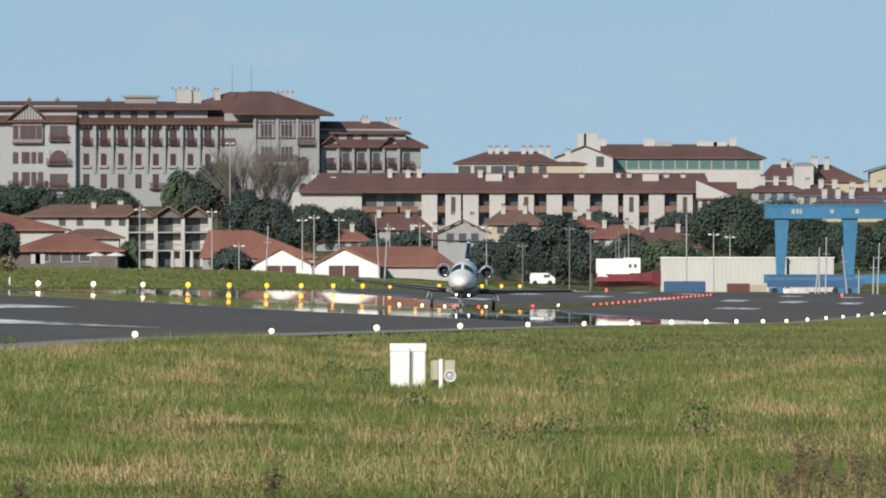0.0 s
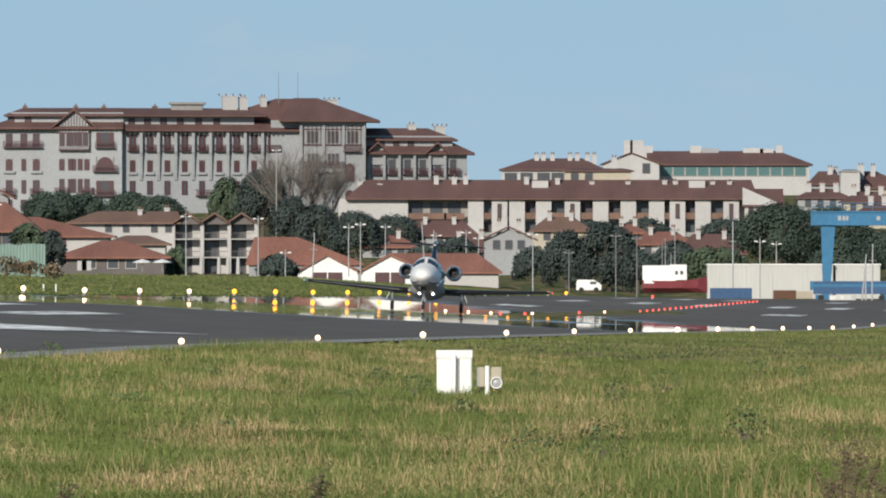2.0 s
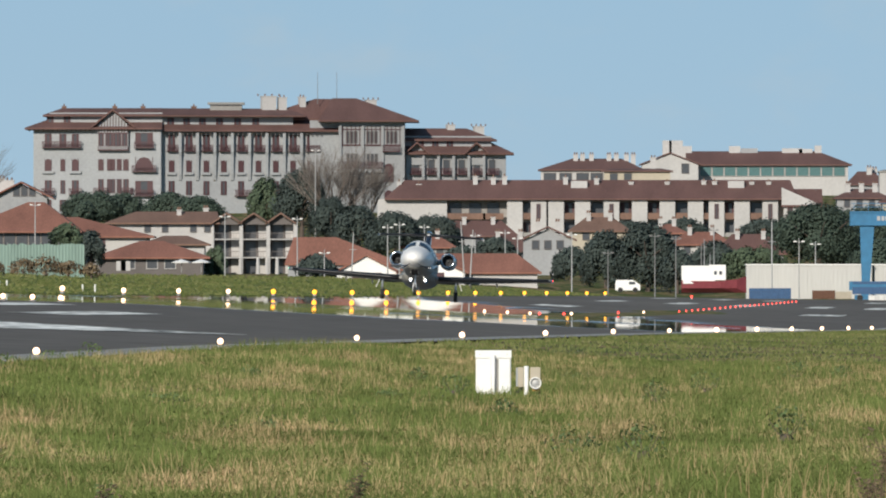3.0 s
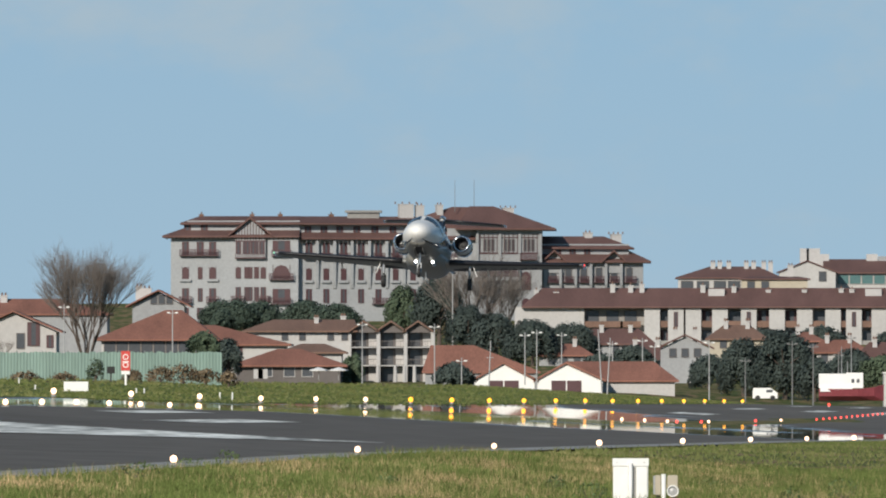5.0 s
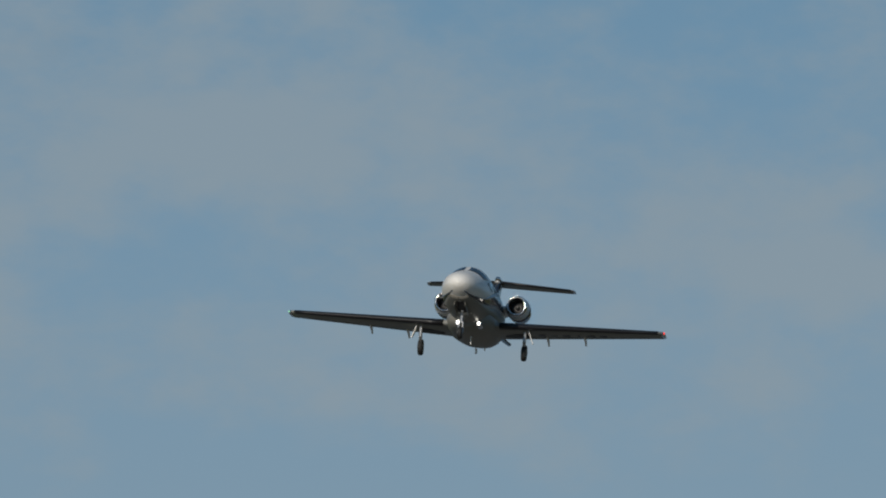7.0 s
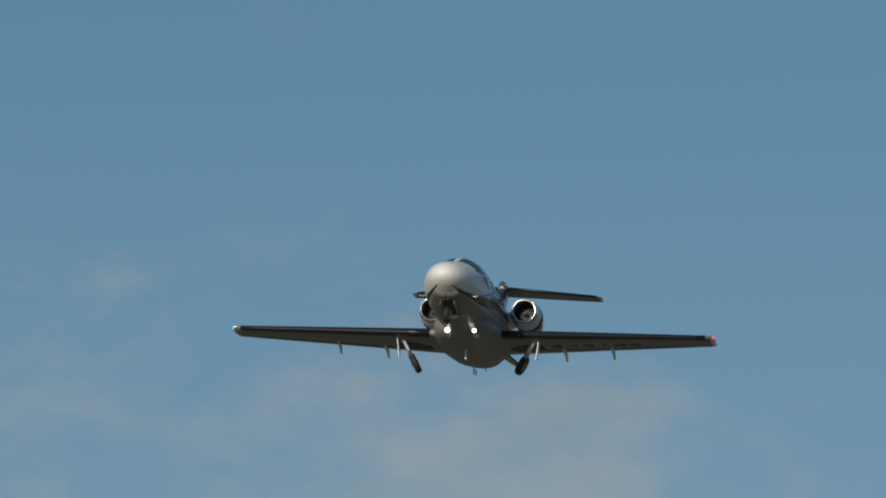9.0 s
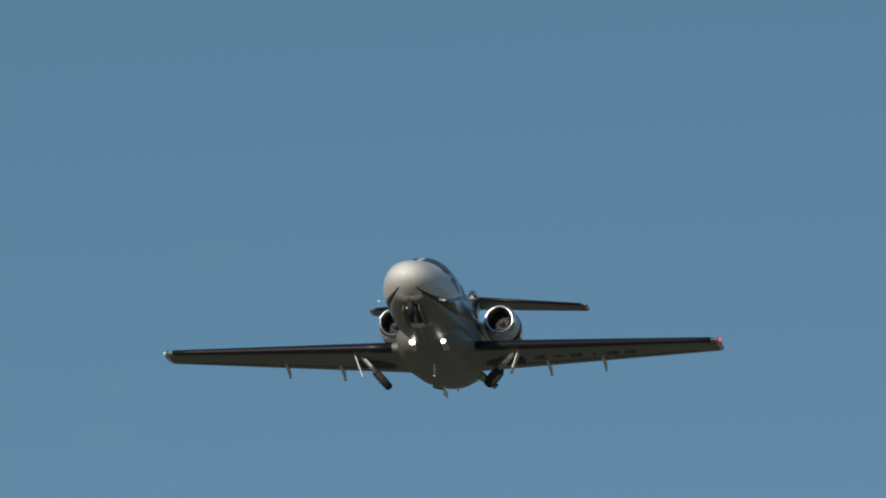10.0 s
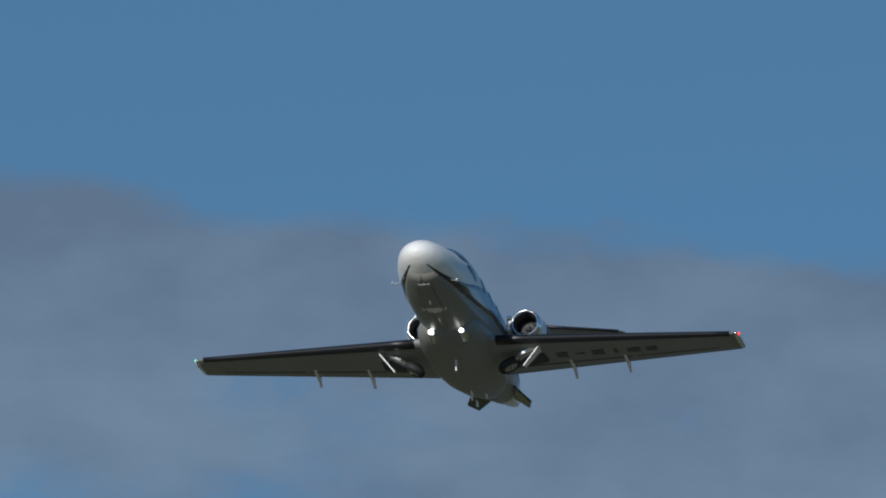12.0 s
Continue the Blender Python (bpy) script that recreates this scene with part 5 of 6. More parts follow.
def plant_trees():
    P = "dark umbrella pine below the hotel"
    for i, (p0, p1, t, b, d, lab, leaf, shp, cnt) in enumerate((
            (-36, 60, 325, 385, 2300, P, LEAF_PINE, "round", 2600), (30, 112, 330, 385, 2310, P, LEAF_PINE, "round", 2200), (106, 190, 328, 385, 2300, P, LEAF_PINE, "round", 2200), (160, 240, 334, 385, 2290, P, LEAF_PINE, "round", 2000),
            (-20, 20, 345, 385, 2280, P, LEAF_PINE, "round", 1200), (292, 345, 300, 395, 2200, "dark evergreen tree before the hotel", LEAF_MID, "round", 2000), (340, 425, 285, 410, 2180, "tall evergreen tree before the hotel", LEAF_DARK, "round", 3000),
            (400, 470, 335, 430, 2150, "dark evergreen tree among houses", LEAF_DARK, "round", 2400), (440, 520, 350, 440, 2120, "dark evergreen tree among houses", LEAF_DARK, "round", 2400), (505, 590, 362, 440, 2100, "dense dark hedge tree", LEAF_DARK, "round", 2600), (570, 660, 368, 440, 2110, "dense dark hedge tree", LEAF_DARK, "round", 2600),
            (215, 245, 420, 478, 1940, "shrub beside a house", LEAF_MID, "round", 900), (375, 440, 440, 482, 1790, "rounded dark shrub beside a shed", LEAF_DARK, "round", 1400),
            (885, 960, 395, 500, 1850, "tall dark evergreen by the boatyard", LEAF_DARK, "round", 3000), (945, 1045, 378, 505, 1840, "tall dark evergreen by the boatyard", LEAF_DARK, "round", 3600), (1020, 1075, 430, 500, 1830, "dark evergreen by the boatyard", LEAF_DARK, "round", 1600),
            (1075, 1150, 415, 470, 1900, "dark shrubby tree behind the boatyard", LEAF_DARK, "round", 1800), (1130, 1235, 425, 475, 1860, "green rounded tree behind a shed", LEAF_MID, "round", 2200), (830, 890, 425, 480, 1900, "dark tree among houses", LEAF_DARK, "round", 1500),
            (1222, 1372, 346, 470, 2020, "broad dark umbrella pine", LEAF_PINE, "round", 5200), (1310, 1460, 352, 470, 2030, "broad dark umbrella pine", LEAF_PINE, "round", 4600), (1440, 1560, 395, 480, 1980, "dark pine behind the crane", LEAF_PINE, "round", 3200), (1530, 1640, 385, 480, 1980, "dark pine behind the crane", LEAF_PINE, "round", 3000),
            (1360, 1470, 410, 480, 1960, "dark pine behind the crane", LEAF_PINE, "round", 2400), (690, 760, 410, 450, 1950, "dark tree among houses", LEAF_DARK, "round", 1500), (640, 700, 425, 445, 1870, "dark tree among houses", LEAF_DARK, "round", 1000),
            (1160, 1240, 375, 430, 2150, "dark tree below the terrace", LEAF_DARK, "round", 1800), (1020, 1100, 375, 410, 2180, "dark tree below the terrace", LEAF_DARK, "round", 1500), (930, 1000, 380, 420, 2170, "dark tree below the terrace", LEAF_DARK, "round", 1500),
            (-475, -430, 315, 365, 1960, "dark palm-like evergreen by a house", LEAF_DARK, "round", 1200), (-60, -8, 385, 425, 1900, "evergreen shrub by a veranda", LEAF_MID, "round", 1200), (-10, 30, 395, 460, 1900, "evergreen shrub by a house", LEAF_DARK, "round", 1200))):
        tree(lab, across((p0 + p1) / 2, d), d, height(b, d) - 1, height(t, d), (p1 - p0) * d / 27000 * 1.12, leaf, shp, int(cnt * 4.5), 0.2, i, depth=5)
    bare_tree("large bare winter tree with fine twigs", -71.44, 1880, 7.0, 21.2, 9.5, 3, 6)
    bare_tree("bare winter tree before the hotel", -27.52, 2160, 10.0, 24.0, 12.0, 8, 5)
    bare_tree("bare winter tree before the hotel", -23.629, 2170, 10.5, 21.5, 8.5, 12, 5)
    bare_tree("small bare tree by a cottage", -82.18, 1890, 7.45, 10.39, 3.0, 5, 4)
    bare_tree("small bare tree by a cottage", -83.93, 1890, 7.45, 9.9, 3.0, 6, 4)


plant_trees()


# ---- fence, signs and verge furniture ----
def verge_things():
    d = 1170
    zb, zt = 3.5, 5.667
    fence = tagged(new("screen_fence"), "green mesh screen fence along the airfield edge", "fence")
    x0, x1 = -77.307, -34.06
    fence.location = (x0, d, zb)
    rng = random.Random(4)
    n = 22
    w = (x1 - x0) / n
    for i in range(n):
        bm = bmesh.new()
        m = 16
        top = [bm.verts.new((i * w + w * k / m, 0.05 * (k % 2), (zt - zb) * (1 + rng.uniform(-0.04, 0.03)))) for k in range(m + 1)]
        low = [bm.verts.new((v.co.x, v.co.y, -0.5)) for v in top]
        top2, low2 = [bm.verts.new(v.co + Vector((0, 0.04, 0))) for v in top], [bm.verts.new(v.co + Vector((0, 0.04, 0))) for v in low]
        for k in range(m):
            for q, s in ((low, top), (top, top2), (top2, low2)):
                bm.faces.new((q[k], q[k + 1], s[k + 1], s[k]))
        part("screen_panel", bm, FENCE, fence)
        part("post", tube(bmesh.new(), [(i * w, 0.1, -0.5), (i * w, 0.1, zt - zb + 0.12)], 0.04, 0.04, 6), POLE_D, fence)
    for i, (px, t, b, wd) in enumerate(((-420, 445, 470, 40), (-225, 430, 472, 30), (-110, 445, 474, 50), (-70, 440, 474, 60), (-30, 450, 474, 50), (-160, 452, 474, 40), (10, 455, 474, 36), (-350, 455, 474, 60), (-280, 458, 472, 50))):
        tree("dry brown shrub by the fence", across(px, 1150), 1150, height(b + 3, 1150), height(t, 1150), wd * 1150 / 27000, LEAF_DRY if i not in (1,) else LEAF_MID, "shrub", 500, 0.12, i, name="shrub", depth=1)
    s = tagged(new("airfield_sign"), "red airfield sign with two white panels on a post", "sign")
    s.location = (-35.407, 1000, 3.607)
    h = 5.237 - 3.607
    part("post", boxes((-0.06, 0.06, 0.02, 0.1, -0.6, 0.6), (-0.28, 0.28, 0, 0.06, 0.1, 0.32)), WHITE, s)
    part("red_board", boxes((-0.3, 0.3, -0.04, 0.04, 0.35, h)), SIGNRED, s, "red board")
    for z in (0.6, 1.12):
        bm = bmesh.new()
        lathe(bm, [(-0.055, 0.19), (-0.04, 0.19), (-0.04, 0.13), (-0.055, 0.13)], n=20, close=True, at=(0, 0, z + 0.12))
        part("white_ring", bm, WHITE, s)
    part("white_bar", boxes((-0.22, 0.22, -0.052, -0.04, 0.9, 0.96)), WHITE, s)
    b = tagged(new("marker_board"), "white low marker board on legs", "board")
    b.location = (-34.8, 900, 2.467)
    part("board", boxes((-0.72, 0.72, -0.03, 0.03, 0.1, 0.66)), WHITE, b)
    for x in (-0.55, 0.55):
        part("leg", boxes((x - 0.03, x + 0.03, 0.03, 0.08, -0.6, 0.5)), WHITE, b)
    for px, dd, b_, t_ in ((-448, 960, 470, 455), (-427, 960, 470, 452), (-455, 880, 492, 480), (-332, 900, 490, 478), (-361, 980, 475, 466), (-5, 900, 507, 491), (17, 900, 507, 491), (-153, 930, 496, 484), (-139, 930, 496, 484)):
        zz = height(b_, dd)
        tagged(link("verge_marker", tube(bmesh.new(), [(0, 0, -0.5), (0, 0, height(t_, dd) - zz)], 0.05, 0.05, 6), WHITE, None, (across(px, dd), dd, zz)), "short white marker stake in the grass", "stake", "verge markers")
    bs = tagged(new("dark_cabinet"), "small dark cabinet beside the fence", "cabinet")
    bs.location = (-40.007, 1100, 3.422)
    part("body", boxes((-0.28, 0.28, -0.2, 0.2, 0.5, 1.0), (-0.05, 0.05, -0.05, 0.05, -0.5, 0.5)), TYRE, bs)


verge_things()


# ---- runway lights ----
def runway_lights():
    def make(lamp, r, lab, stem):
        ob = tagged(new("runway_light"), lab, "light")
        part("base", lathe(bmesh.new(), [(-0.1, 0.12), (0.02, 0.12), (0.03, 0.05), (stem, 0.04)], "z", 10), CONCRETE, ob)
        bm = bmesh.new()
        bmesh.ops.create_icosphere(bm, subdivisions=2, radius=r, matrix=Matrix.Translation((0, 0, stem + r * 0.8)) @ Matrix.Diagonal((1, 1, 1.05, 1)))
        part("lens", bm, lamp, ob, smooth=True)
        return ob
    protos = {}

    def put(o, y, lamp, r, lab, group, stem=0.06, dz=0.0):
        key = (lamp.name, r)
        x = o + SLANT * y
        m = pose(x, y, ground_z(x, y) + 0.03 + dz)
        if key not in protos:
            protos[key] = tagged(make(lamp, r, lab, stem), group=group)
            protos[key].matrix_basis = m
        else:
            tagged(copy_thing(protos[key], m), lab, group=group)
    # lenses grow with distance: the glare round far lamps is put into their size
    for i in range(22):
        y = 214.5 + 40.2 * i + 0.45 * i * (i - 1)
        put(NEAR, y, LAMP_W, 0.052 if y < 330 else 0.066 if y < 480 else 0.085, "glowing warm white runway edge light", "runway edge lights")
    for i in range(19):
        y = 721 + 46.2 * i
        put(FAR_E, y, LAMP_W if y < 985 else LAMP_Y, 0.14 if y < 985 else 0.16, "glowing white runway edge light" if y < 985 else "glowing amber runway edge light", "runway edge lights", dz=0.15)
    rows = [(404 + 12.4 * i, False) for i in range(10)]
    rows += [(820, False), (847, False), (875.5, False), (888, True), (922, True), (932.8, False), (1007.6, True), (1053.5, False), (1125, True)]
    rows += [(1140 + 13.4 * i, True) for i in range(24)]
    for y, red in rows:
        put(MID, y, LAMP_R if red else LAMP_W, 0.075 if y > 1110 else 0.085, "glowing red runway centre light" if red else "glowing white runway centre light", "runway centre lights")
    for x, yy in ((15.841, 1480), (39.222, 1500)):
        put(x - SLANT * yy, yy, LAMP_R, 0.13, "glowing red obstacle light", "obstacle lights", dz=0.1)


runway_lights()


# ---- the white cabinet in the grass ----
def field_cabinet():
    c = tagged(new("equipment_cabinet"), "white metal equipment cabinet standing in the grass", "cabinet")
    zb = 0.793
    c.location = (-0.459, 200, zb)
    s = 200 / 27000
    W, H = 62 * s, 82 * s
    bm = boxes((-W / 2, W / 2, 0, 0.2, 0.02, H - 0.02))
    bmesh.ops.bevel(bm, geom=bm.edges[:], offset=0.006, segments=2, affect="EDGES")
    part("body", bm, WHITE, c)
    part("lid", boxes((-W / 2 - 0.008, W / 2 + 0.008, -0.02, 0.21, H - 0.10, H)), WHITE, c)
    part("door_panel", boxes((-W / 2 + 0.012, -0.035, -0.012, 0, 0.05, H - 0.115)), WHITE, c)
    part("door_panel", boxes((0.075, W / 2 - 0.012, -0.012, 0, 0.05, H - 0.115)), WHITE, c)
    # grey strip beside the post: its shadow on the cabinet, painted in
    part("recess", boxes((0.03, 0.07, -0.004, 0.002, 0.05, H - 0.115)), CONCRETE, c)
    part("post", tube(bmesh.new(), [(0.0, -0.04, -0.25), (0.0, -0.04, H - 0.06)], 0.026, 0.026, 14), WHITE, c, smooth=True)
    for x in (-W / 2 + 0.05, W / 2 - 0.05):
        part("foot", boxes((x - 0.03, x + 0.03, 0, 0.1, -0.2, 0.04)), CONCRETE, c)
        part("bolt", boxes((x - 0.006, x + 0.006, -0.03, -0.018, H - 0.06, H - 0.045)), STEEL, c)
    j = tagged(new("junction_post"), "white post carrying two beige junction boxes and a round lamp", "post")
    j.location = (-0.007, 200.1, zb)
    part("post", tube(bmesh.new(), [(-0.02, 0, -0.25), (-0.02, 0, 54 * s)], 0.03, 0.03, 14), WHITE, j, smooth=True)
    for x0, x1 in ((-0.13, -0.055), (0.03, 0.165)):
        bm = boxes((x0, x1, 0.02, 0.14, 17 * s, 52 * s))
        bmesh.ops.bevel(bm, geom=bm.edges[:], offset=0.006, segments=2, affect="EDGES")
        part("junction_box", bm, CREAM, j, "beige junction box")
    part("hinge_strip", boxes((-0.155, -0.132, 0.03, 0.12, 18 * s, 51 * s)), STEEL, j)
    part("lamp_ring", lathe(bmesh.new(), [(0.02, 0.075), (-0.05, 0.08), (-0.055, 0.065), (0.0, 0.06)], n=24, close=True, at=(0.1, 0, 24 * s)), WHITE, j, "round white lamp ring", smooth=True)
    part("lamp_glass", lathe(bmesh.new(), [(-0.035, 0.002), (-0.03, 0.04), (-0.01, 0.064), (0.0, 0.064)], n=24, at=(0.1, 0, 24 * s)), POLE, j, "pale grey lamp cover", smooth=True)
    part("bracket", boxes((0.06, 0.15, 0.0, 0.1, 10 * s, 15 * s)), LAMP_BRACKET, j)
    bm = bmesh.new()
    tube(bm, [(-0.06, 0.05, 18 * s), (-0.1, 0.06, 8 * s), (-0.17, 0.0, -0.02)], 0.014, 0.014, 6)
    tube(bm, [(-0.08, 0.05, 18 * s), (-0.14, 0.06, 7 * s), (-0.19, 0.0, -0.02)], 0.014, 0.014, 6)
    part("cables", bm, TYRE, j, "black cables")


LAMP_BRACKET = mat("ochre_bracket", (0.45, 0.26, 0.06), 0.6, var=0.2, scale=8)
field_cabinet()


# ---- grass and weeds ----
def meadow():
    """Tufts of grass over the foreground, in depth bands so that their number follows the need."""
    rng = np.random.default_rng(11)

    def band(name, y0, y1, count, h0, h1, w, label, material=GRASS, lo=-0.062, hi=0.033, omin=NEAR + 0.4, omax=1e9, lean=0.9, loose=1.0):
        v, f = [], []
        yy = np.sqrt(rng.uniform(y0 * y0, y1 * y1, count))
        uu = rng.uniform(lo, hi, count)
        for y, u in zip(yy, uu):
            x = u * y
            if not omin < x - SLANT * y < omax:
                continue
            g = ground_z(x, y)
            patch = noise.noise(Vector((x * 0.35, y * 0.1, 3)))
            big = 1.0 + 0.55 * patch
            for _ in range(4):
                a, h = rng.uniform(0, 6.283), rng.uniform(h0, h1) * big
                bx, by = x + rng.normal() * 0.05 * loose, y + rng.normal() * 0.12 * loose
                dx, dy = lean * h * math.cos(a), lean * h * math.sin(a)
                ww = w * rng.uniform(0.6, 1.3)
                i = len(v)
                v += [(bx - ww, by, g - 0.03), (bx + ww, by, g - 0.03), (bx + dx * 0.45 + ww * 0.6, by + dy * 0.4, g + h * 0.65), (bx + dx * 0.45 - ww * 0.6, by + dy * 0.4, g + h * 0.65), (bx + dx, by + dy, g + h)]
                f += [(i, i + 1, i + 2, i + 3), (i + 3, i + 2, i + 4)]
        tagged(new(name, mesh_from(name, v, f, material)), label, "grass", kind="stuff")
    band("foreground_grass", 88, 150, 30000, 0.03, 0.085, 0.007, "rough green and straw-coloured grass")
    band("field_grass", 145, 290, 46000, 0.03, 0.09, 0.009, "rough green and straw-coloured grass")
    band("edge_grass", 280, 1000, 40000, 0.03, 0.09, 0.014, "rough grass along the runway edge", FAR_BLADES, lo=-0.02, hi=0.034, loose=6.0)
    band("verge_grass", 640, 1640, 34000, 0.06, 0.2, 0.04, "bright green mown grass on the far bank", FAR_BLADES, lo=-0.08, hi=0.02, omin=BANK, omax=-61.9)
    band("tall_grass", 90, 275, 16000, 0.08, 0.19, 0.0045, "taller thin green grass blades", lean=0.35)
    band("dry_grass", 95, 280, 900, 0.08, 0.2, 0.004, "scattered dry pale grass stalks", DRY, lean=0.25)


def weeds():
    rng = random.Random(9)
    for px, d, base, top, w in ((1425, 92, 900, 690, 0.2), (1405, 94, 905, 745, 0.2), (1450, 90, 900, 765, 0.24), (1520, 93, 900, 775, 0.24), (1385, 96, 900, 815, 0.16), (1485, 95, 910, 800, 0.24), (1560, 91, 900, 760, 0.2), (30, 88, 900, 835, 0.14), (340, 90, 905, 868, 0.1), (480, 92, 900, 800, 0.07), (600, 90, 905, 862, 0.08)):
        r = tagged(new("dead_weed"), "dead brown weed with arching stems and withered leaves", "weed", "dead weeds")
        zb, zt = height(base, d) - 0.05, height(top, d)
        r.location = (across(px, d), d, zb)
        h = zt - zb
        bm, sb, gb = bmesh.new(), bmesh.new(), bmesh.new()
        for k in range(9):
            lean = w * rng.uniform(-1, 1)
            tip = Vector((lean, rng.uniform(-0.1, 0.1), h * rng.uniform(0.55, 1) - abs(lean) * 0.3))
            mid = Vector((lean * 0.3, tip.y * 0.4, tip.z * 0.68))
            tube(bm, [(0, 0, 0), mid, tip], 0.0035, 0.0015, 4)
            for j in range(20):
                p = mid.lerp(tip, rng.uniform(-0.3, 1.05)) + Vector((rng.uniform(-.035, .035), rng.uniform(-.03, .03), rng.uniform(-.02, .02)))
                ax = (Vector((rng.uniform(-1, 1), rng.uniform(-0.5, 0.5), rng.uniform(-0.5, 0.4)))).normalized() * rng.uniform(0.008, 0.024)
                up = Vector((rng.uniform(-0.2, 0.2), rng.uniform(-1, 1), 1)).normalized() * rng.uniform(0.003, 0.007)
                out = gb if rng.random() < 0.4 else sb
                out.faces.new([out.verts.new(p + q) for q in (-ax, up - ax * 0.1, ax, -up)])
        tagged(part("stalk_mass", bm, WEED, r), kind="stuff")
        tagged(part("withered_leaves", sb, WEED, r), kind="stuff")
        tagged(part("leaf_mass", gb, LEAF_DRY if px > 1300 else WEED_GREEN, r), kind="stuff")
    for i in range(40):
        d = rng.uniform(91, 104)
        px = rng.uniform(1080, 1560) if i % 3 else rng.uniform(1230, 1370)
        x = across(px, 1) * d
        zb = ground_z(x, d)
        bm = bmesh.new()
        h = rng.uniform(0.16, 0.36)
        tube(bm, [(0, 0, -0.05), (rng.uniform(-.02, .02), 0, h * 0.6), (rng.uniform(-.06, .06), 0, h)], 0.005, 0.002, 4)
        tagged(link("tall_grass_stalk", bm, DRY, None, (x, d, zb)), "tall dry straw-coloured grass stalk", "grass stalk", "grass stalks")

    for i, (px, d, py, w) in enumerate(((285, 205, 640, 0.5), (590, 215, 640, 0.2), (655, 196, 668, 0.35), (870, 235, 622, 0.6), (1340, 240, 612, 0.3), (1255, 235, 618, 0.4), (540, 190, 700, 0.3), (740, 165, 730, 0.3), (1010, 185, 705, 0.3), (320, 150, 775, 0.3), (860, 130, 812, 0.4), (1240, 140, 790, 0.4), (140, 170, 720, 0.5), (10, 225, 628, 0.35), (985, 125, 830, 0.35), (-60, 220, 640, 0.5), (-150, 190, 700, 0.5), (1100, 205, 668, 0.4))):
        x = across(px, 1) * d
        zb = ground_z(x, d)
        tree("low dark green leafy weed clump", x, d, zb - 0.02, zb + 0.12 + 0.12 * (i % 3), w * 1.3, WEED_GREEN, "shrub", 160, 0.018, i, name="weed_clump", depth=0.6)


meadow()
weeds()


# ---- the jet: nose along +y, starboard along +x ----
FUS = ((5.14, 0.03, 0.5, 0.57), (5.08, 0.19, 0.4, 0.69), (4.92, 0.35, 0.29, 0.83), (4.6, 0.51, 0.17, 0.97), (4.1, 0.65, 0.04, 1.1), (3.5, 0.75, -0.07, 1.22),
       (2.9, 0.80, -0.16, 1.39), (2.35, 0.824, -0.22, 1.6), (1.8, 0.824, -0.25, 1.71), (1.0, 0.824, -0.26, 1.75), (-1.5, 0.824, -0.26, 1.75), (-2.8, 0.752, -0.15, 1.73),
       (-4.2, 0.56, 0.12, 1.6), (-5.6, 0.34, 0.5, 1.45), (-6.6, 0.16, 0.8, 1.28), (-7.0, 0.05, 0.95, 1.12))


def hull(y, a, lift=0.0):
    """The point on the hull at station y, at angle a (degrees) from the top towards starboard."""
    ys = [r[0] for r in FUS][::-1]
    w, zb, zt = (float(np.mean([np.interp(y + d, ys, [r[k] for r in FUS][::-1]) for d in (-0.12, 0, 0.12)])) if abs(y) < 4.4 else float(np.interp(y, ys, [r[k] for r in FUS][::-1])) for k in (1, 2, 3))
    a = radians(a)
    h = (zt - zb) / 2
    return Vector(((w + lift) * math.sin(a), y, (zt + zb) / 2 + (h + lift) * math.cos(a)))


def hull_patch(bm, stations, a0, a1, n=8, lift=0.012, thick=0.02):
    """A thin panel that follows the hull; a0 and a1 are angles, or functions of the station."""
    top, low = [], []
    for y in stations:
        b0, b1 = (a0(y) if callable(a0) else a0), (a1(y) if callable(a1) else a1)
        top.append([bm.verts.new(hull(y, b0 + (b1 - b0) * i / n, lift)) for i in range(n + 1)])
        low.append([bm.verts.new(hull(y, b0 + (b1 - b0) * i / n, lift - thick)) for i in range(n + 1)])
    faces = []
    for rows in (top, low):
        for q, s in zip(rows, rows[1:]):
            for i in range(n):
                faces.append(bm.faces.new((q[i], q[i + 1], s[i + 1], s[i])))
    for i in range(n):
        faces.append(bm.faces.new((top[0][i], top[0][i + 1], low[0][i + 1], low[0][i])))
        faces.append(bm.faces.new((top[-1][i], top[-1][i + 1], low[-1][i + 1], low[-1][i])))
    for j in range(len(stations) - 1):
        faces.append(bm.faces.new((top[j][0], top[j + 1][0], low[j + 1][0], low[j][0])))
        faces.append(bm.faces.new((top[j][n], top[j + 1][n], low[j + 1][n], low[j][n])))
    bmesh.ops.recalc_face_normals(bm, faces=faces)
    return bm


FOIL = ((0.0, 0.0), (0.02, 0.03), (0.08, 0.058), (0.2, 0.078), (0.4, 0.08), (0.65, 0.052), (0.85, 0.022), (1.0, 0.002),
        (0.85, -0.016), (0.65, -0.032), (0.4, -0.05), (0.2, -0.05), (0.08, -0.036), (0.02, -0.02))


def foil_ring(bm, at, chord, thick=1.0, up=(0, 0, 1), keep=None, grow=0.0):
    pts = FOIL if keep is None else [p for p in FOIL if p[0] <= keep]
    if keep is not None:
        i = next(k for k, p in enumerate(FOIL) if p[0] > keep)
        pts = [p for p in FOIL[i:] if p[0] <= keep] + [p for p in FOIL[:i]]
    up = Vector(up)
    return [bm.verts.new(Vector(at) + Vector((0, -c * chord + (grow if c < 0.05 else 0), 0)) + up * (t * chord * thick + math.copysign(grow, t) * (t != 0))) for c, t in pts]


def wing_at(x):
    """Leading edge and chord of the wing at x metres from the centreline."""
    u = (abs(x) - 0.7) / 5.78
    return Vector((x, 0.62 - 1.36 * u, -0.08 + 0.33 * u)), 2.62 - 1.5 * u


